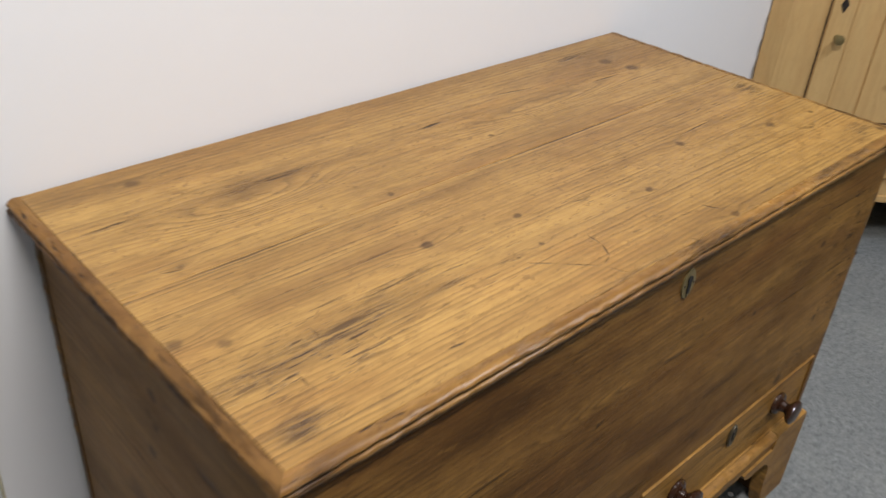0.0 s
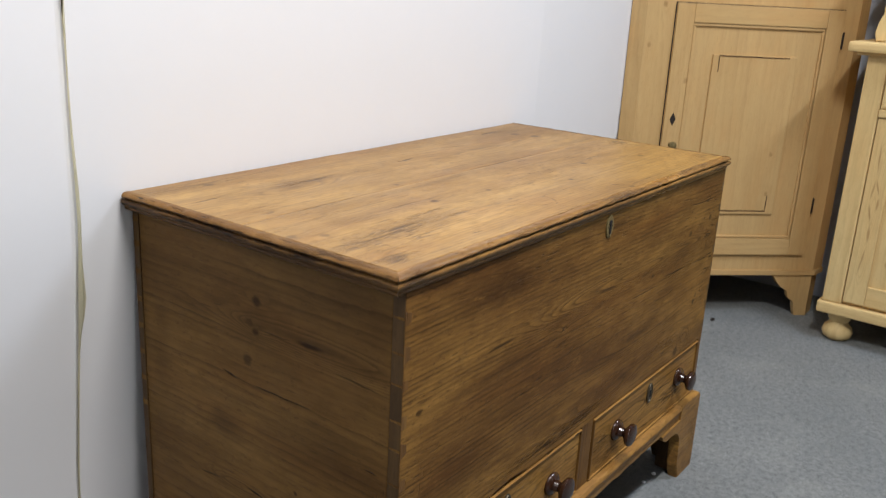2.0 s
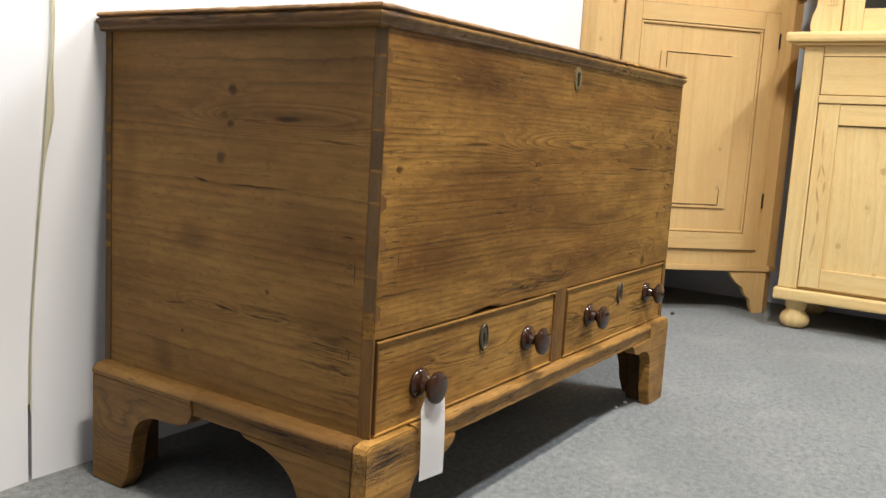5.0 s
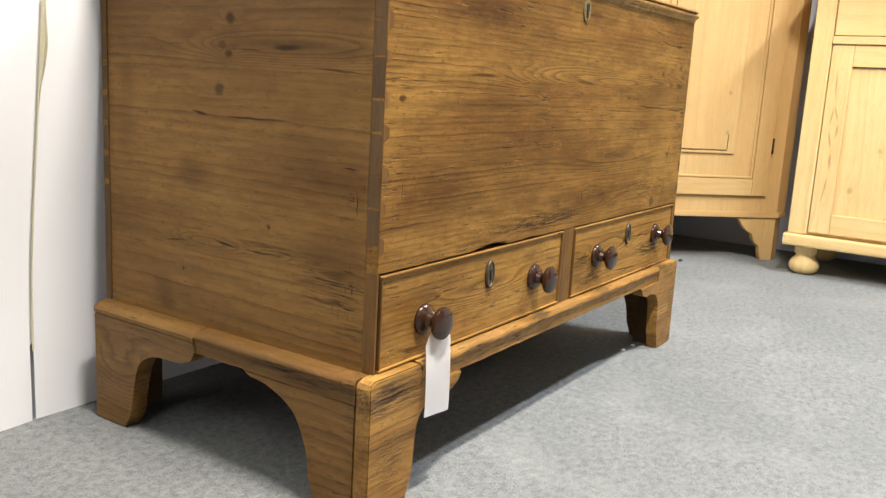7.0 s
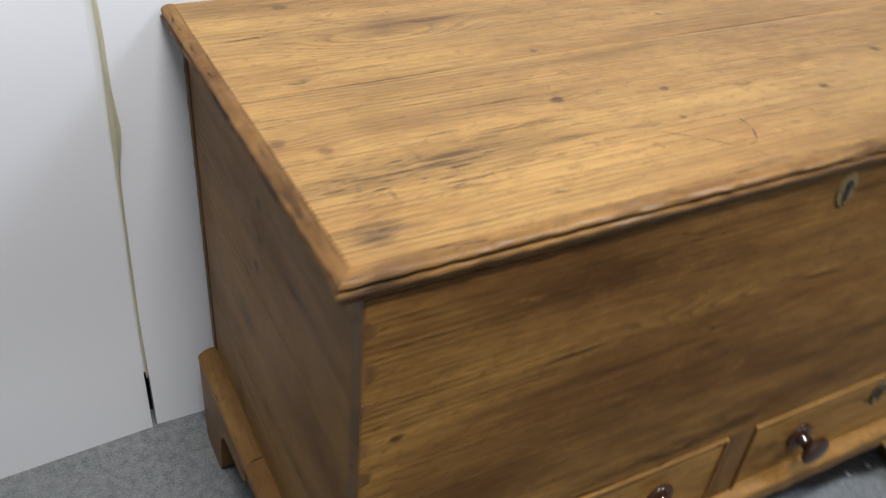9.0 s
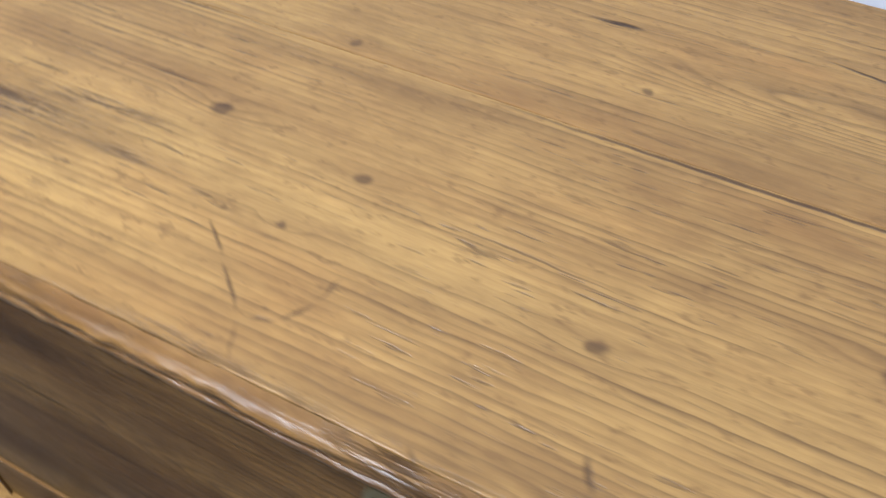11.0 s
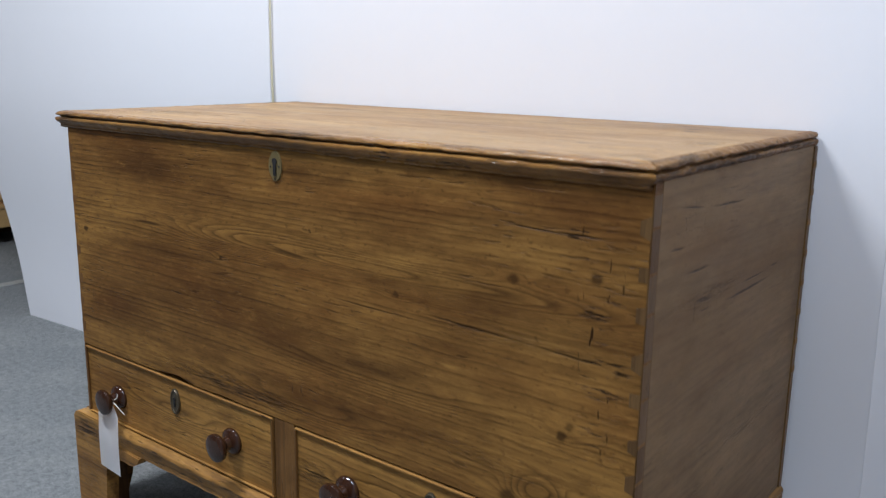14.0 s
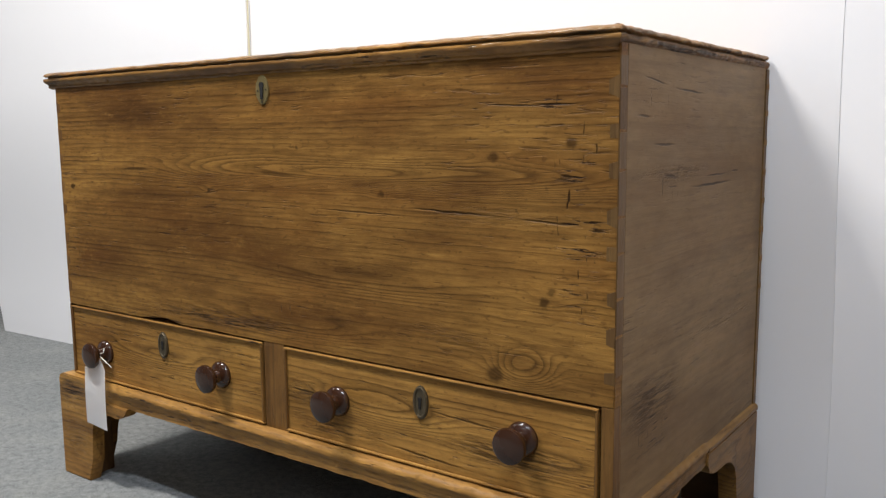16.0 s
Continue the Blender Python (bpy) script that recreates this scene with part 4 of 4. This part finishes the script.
# ---- the corner cupboard, in the corner of the room; local x along its face, y inwards ----
cupboard = thing("corner_cupboard", pose(1.93, 0.595, 0, 0, 0, -45), "tall pale pine corner cupboard with panelled door and glazed top", "cupboard")
F = 0.742


def canted_body(z0, z1, inset=0.0, outset=0.0, back=0.0):
    q = 0.7071
    s = 0.048 - inset
    pts = [(inset - outset, back - outset), (F - inset + outset, back - outset), (F - inset + outset + s * q + 0.02, s * q), (F - 0.2, 0.36), (0.2, 0.36), (inset - outset - s * q - 0.006, s * q)]
    return cut_out(pts, lambda a, b, d: (a, b, d), z0, z1, 0.0015)


part("lower_carcass", canted_body(0.168, 1.143), pale_z, cupboard)
part("waist_moulding", canted_body(1.1435, 1.158, 0, 0.009), pale_x, cupboard)
part("upper_carcass", canted_body(1.1585, 1.96, 0.02, 0, 0.014), pale_z, cupboard)
part("plinth_moulding", canted_body(0.158, 0.178, 0, 0.006), pale_x, cupboard)
CFOOT = [(0.0, 0.0), (0.042, 0.0)] + bend([(0.052, 0.03), (0.056, 0.055), (0.070, 0.062), (0.082, 0.078), (0.088, 0.098), (0.108, 0.108), (0.13, 0.128), (0.150, 0.157)], 4) + [(0.0, 0.157)]
part("bracket_foot", cut_out(CFOOT, lambda a, b, d: (a, d, b), 0.001, 0.022), pale_z, cupboard)
part("bracket_foot", cut_out([(F - a, b) for a, b in CFOOT], lambda a, b, d: (a, d, b), 0.001, 0.022), pale_z, cupboard)
part("side_foot", cut_out([(F + 0.0, 0.0), (F + 0.05, 0.05), (F + 0.05, 0.07), (F, 0.022)], lambda a, b, d: (a, b, d), 0, 0.157), pale_z, cupboard)
part("side_foot", cut_out([(0.0, 0.0), (-0.05, 0.05), (-0.05, 0.07), (0, 0.022)], lambda a, b, d: (a, b, d), 0, 0.157), pale_z, cupboard)
part("back_foot", block(0.3, 0.45, 0.3, 0.34, 0, 0.157, 0.002), dark_wood, cupboard)


def panel_door(parent, x0, x1, z0, z1, stile, mats, y=-0.004, raised=True, stile_low=None):
    """A framed door: two stiles, two rails, an inner bead and a fielded panel, each a piece of its own."""
    along, up = mats
    low = stile_low or stile
    d = part("door", block(x0 + stile * 0.6, x1 - stile * 0.6, y + 0.010, y + 0.02, z0 + stile * 0.6, z1 - stile * 0.6, 0.001), up, parent)
    part("stile", block(x0, x0 + stile, y, y + 0.02, z0, z1, 0.0015, 6, 0.0003, x0), up, d)
    part("stile", block(x1 - stile, x1, y, y + 0.02, z0, z1, 0.0015, 6, 0.0003, x1), up, d)
    part("rail", block(x0 + stile + 0.0006, x1 - stile - 0.0006, y + 0.0002, y + 0.02, z1 - stile, z1, 0.0015, 6, 0.0003, 3), along, d)
    part("rail", block(x0 + stile + 0.0006, x1 - stile - 0.0006, y + 0.0002, y + 0.02, z0, z0 + low, 0.0015, 6, 0.0003, 4), along, d)
    if raised:
        a0, a1, c0, c1 = x0 + stile, x1 - stile, z0 + low, z1 - stile
        bead = 0.009
        a0, a1, c0, c1 = a0 + 0.0018, a1 - 0.0018, c0 + 0.0018, c1 - 0.0018
        for b in ((a0, a1, c1 - bead, c1), (a0, a1, c0, c0 + bead), (a0, a0 + bead, c0 + bead, c1 - bead), (a1 - bead, a1, c0 + bead, c1 - bead)):
            part("bead", block(b[0], b[1], y + 0.003, y + 0.012, b[2], b[3], 0.004), along if b[1] - b[0] > 0.02 else up, d)
        i = 0.082
        part("fielded_panel", block(a0 + i, a1 - i, y + 0.0035, y + 0.014, c0 + i + 0.005, c1 - i - 0.015, 0.0025, 6, 0.0006, 2), up, d)
    return d


part("door_recess", block(0.0955, 0.687, -0.0008, 0.004, 0.2355, 1.0895, 0), iron_dark, cupboard)
cdoor = panel_door(cupboard, 0.099, 0.684, 0.238, 1.087, 0.0595, (pale_x, pale_z), y=-0.012)
for b in ((0.262, 0.512, 0.923, 0.927), (0.262, 0.512, 0.396, 0.4005), (0.262, 0.2655, 0.872, 0.921), (0.5085, 0.512, 0.402, 0.455)):
    part("split", block(b[0], b[1], -0.0095, -0.004, b[2], b[3], 0.001, 12, 0.0012, b[2]), dark_wood, cdoor, "dark opened joint")
part("escutcheon", cut_out([(0.127, 0.690), (0.137, 0.712), (0.127, 0.734), (0.117, 0.712)], lambda a, b, d: (a, d, b), -0.0145, -0.011, 0.0006), iron_dark, cdoor, "diamond shaped dark keyhole plate")
part("knob", lathe([(0.0, 0.0), (0.009, 0.0), (0.006, 0.006), (0.006, 0.012), (0.012, 0.016), (0.0135, 0.021), (0.011, 0.026), (0.0, 0.029)], pose(0.131, -0.012, 0.626, 90), 20), brass_dull, cdoor, "small brass knob", True)
for z in (0.42, 0.99):
    part("hinge", block(0.6835, 0.690, -0.015, 0.0, z - 0.028, z + 0.028, 0.002), iron_dark, cdoor, "dark butt hinge")
# glazed upper door: four panes wide
gdoor = part("glazed_door", block(0.09, 0.66, 0.0065, 0.0135, 1.22, 1.93, 0), glass_dark, cupboard, "leaded old glass")
G0, G1, GZ0, GZ1 = 0.105, 0.640, 1.276, 1.87
for b, mt in (((0.077, G0, 1.218, 1.93), pale_z), ((G1, 0.674, 1.218, 1.93), pale_z), ((G0 + 0.0005, G1 - 0.0005, 1.218, GZ0), pale_x), ((G0 + 0.0005, G1 - 0.0005, GZ1, 1.93), pale_x)):
    part("door_frame", block(b[0], b[1], -0.008, 0.012, b[2], b[3], 0.002), mt, gdoor)
part("frame_bead", block(0.085, 0.666, -0.011, -0.006, 1.233, 1.239, 0.002), pale_x, gdoor)
for i in range(1, 4):
    x = G0 + (G1 - G0) * i / 4
    part("muntin", block(x - 0.006, x + 0.006, -0.002, 0.011, GZ0, GZ1, 0.002), pale_z, gdoor)
for i in range(1, 3):
    z = GZ0 + (GZ1 - GZ0) * i / 3
    part("muntin", block(G0, G1, -0.0015, 0.0105, z - 0.006, z + 0.006, 0.002), pale_x, gdoor)

# ---- the dresser; local x along its front (towards the south), y inwards ----
dresser = thing("dresser", pose(2.25, 0.0, 0, 0, 0, -90), "pale straw coloured pine dresser on bun feet with hutch above", "dresser")
L = 1.30


def bun(x, y):
    part("bun_foot", lathe([(0.0, 0.0), (0.030, 0.0), (0.044, 0.010), (0.050, 0.027), (0.045, 0.045), (0.033, 0.056), (0.030, 0.066), (0.036, 0.074), (0.036, 0.1)], pose(x, y, 0), 28), straw_z, dresser, smooth=True)


for x in (0.075, L - 0.075):
    bun(x, 0.055)
    bun(x, 0.40)
part("plinth", block(0.006, L + 0.02, -0.012, 0.46, 0.100, 0.140, 0.008, 10, 0.0006, 1), straw_x, dresser)
part("carcass", block(0.02, L - 0.02, 0.016, 0.46, 0.1405, 0.958, 0.001), straw_x, dresser)
part("corner_post", block(0.018, 0.080, 0.0, 0.03, 0.1405, 0.958, 0.006, 8, 0.0004, 2), straw_z, dresser)
part("corner_post", block(L - 0.08, L - 0.018, 0.0, 0.03, 0.1405, 0.958, 0.006, 8, 0.0004, 3), straw_z, dresser)
part("counter", block(-0.037, L + 0.037, -0.045, 0.46, 0.968, 1.0, 0.010, 10, 0.0005, 4), straw_x, dresser)
part("counter_moulding", block(-0.012, L + 0.012, -0.022, 0.46, 0.9585, 0.9675, 0.003), straw_x, dresser)
part("frieze_rail", block(0.0805, L - 0.0805, 0.004, 0.03, 0.925, 0.958, 0.001), straw_x, dresser)
for a, b in ((0.0835, L / 2 - 0.012), (L / 2 + 0.012, L - 0.0835)):
    part("drawer_front", block(a, b, 0.002, 0.03, 0.800, 0.922, 0.002, 8, 0.0003, a), straw_x, dresser)
part("drawer_rail", block(0.0805, L - 0.0805, -0.004, 0.03, 0.772, 0.797, 0.003), straw_x, dresser)
part("drawer_divider", block(L / 2 - 0.0105, L / 2 + 0.0105, 0.003, 0.03, 0.7975, 0.9245, 0.002), straw_z, dresser)
for a, b in ((0.083, L / 2 - 0.002), (L / 2 + 0.002, L - 0.083)):
    dd = panel_door(dresser, a, b, 0.152, 0.768, 0.066, (straw_x, straw_z), y=0.001, raised=False)
    part("door_panel", block(a + 0.066, b - 0.066, 0.009, 0.016, 0.218, 0.702, 0.001), straw_z, dd)
    part("panel_lip", block(a + 0.0665, b - 0.0665, 0.003, 0.012, 0.6985, 0.703, 0.0015), dark_wood, dd)
# hutch
HY = 0.035
part("hutch_carcass", block(0.03, L - 0.03, HY + 0.02, 0.44, 1.0005, 1.52, 0.001), straw_x, dresser)
for xa, sx in ((0.030, 1), (L - 0.030, -1)):
    out = bend([(0.0, 1.001), (-0.006, 1.03), (0.002, 1.07), (0.020, 1.11), (0.030, 1.16), (0.033, 1.22), (0.030, 1.26), (0.034, 1.30)], 5) + [(0.085, 1.30), (0.085, 1.001)]
    br = part("scroll_bracket", cut_out([(xa + sx * a, b) for a, b in out], lambda a, b, d: (a, d, b), HY - 0.02, HY + 0.019, 0.004), straw_z, dresser)
    for i in range(4):
        part("flute", block(*sorted((xa + sx * (0.043 + i * 0.009), xa + sx * (0.048 + i * 0.009))), HY - 0.0235, HY - 0.019, 1.09, 1.27, 0.002), straw_z, br)
part("hutch_shelf", block(0.02, L - 0.02, HY - 0.03, HY + 0.0195, 1.3005, 1.33, 0.004), straw_x, dresser)
for a, b in ((0.120, L / 2 - 0.003), (L / 2 + 0.003, L - 0.120)):
    g = part("hutch_door", block(a + 0.03, b - 0.03, HY + 0.006, HY + 0.012, 1.03, 1.27, 0), glass_dark, dresser, "dark glass")
    for c, mt in (((a, a + 0.06, 1.006, 1.2985), straw_z), ((b - 0.06, b, 1.006, 1.2985), straw_z), ((a + 0.0605, b - 0.0605, 1.006, 1.08), straw_x), ((a + 0.0605, b - 0.0605, 1.198, 1.2985), straw_x)):
        part("door_frame", block(c[0], c[1], HY - 0.004, HY + 0.0195, c[2], c[3], 0.002), mt, g)
part("hutch_cornice", block(0.0, L, HY - 0.03, 0.45, 1.5205, 1.56, 0.008), straw_x, dresser)

# ---- pine cabinet seen past the wall's end ----
cabinet = thing("pine_cabinet", pose(-2.45, 1.0, 0, 0, 0, 90), "pale pine cabinet on a moulded plinth beyond the wall end", "cabinet")
part("carcass", block(-0.55, 0.55, 0.016, 0.5, 0.19, 1.2, 0.002), pale_z, cabinet)
part("plinth", block(-0.57, 0.57, -0.004, 0.5, 0.085, 0.17, 0.004), pale_x, cabinet)
part("plinth_moulding", block(-0.575, 0.575, -0.012, 0.5, 0.1705, 0.1895, 0.006), pale_x, cabinet)
part("back_leg", block(-0.5, 0.5, 0.3, 0.33, 0.0, 0.085, 0.002), dark_wood, cabinet)
for a in (-0.5, 0.5):
    part("foot", block(a - 0.03, a + 0.03, 0.04, 0.1, 0.0, 0.0845, 0.004), dark_wood, cabinet)
panel_door(cabinet, -0.52, -0.003, 0.21, 1.17, 0.06, (pale_x, pale_z), y=0.0)
panel_door(cabinet, 0.003, 0.52, 0.21, 1.17, 0.06, (pale_x, pale_z), y=0.0)

tagged(part("crumb", lathe([(0.0, 0.0), (0.007, 0.0), (0.009, 0.003), (0.006, 0.006), (0.0, 0.007)], pose(2.156, 0.31, 0.0005) @ Matrix.Diagonal((1.5, 0.8, 1.0, 1.0)), 9), iron_dark), "small dark crumb lying on the grey carpet", "debris")
for x, y, r in ((1.037, 0.038, 0.005), (0.987, 0.041, 0.004)):
    tagged(part("crumb", lathe([(0.0, 0.0), (r, 0.0), (1.2 * r, 0.4 * r), (0.7 * r, 0.8 * r), (0.0, 0.9 * r)], pose(x, y, 0.0005), 8), card_white), "tiny pale paper crumb on the carpet by the chest foot", "debris")
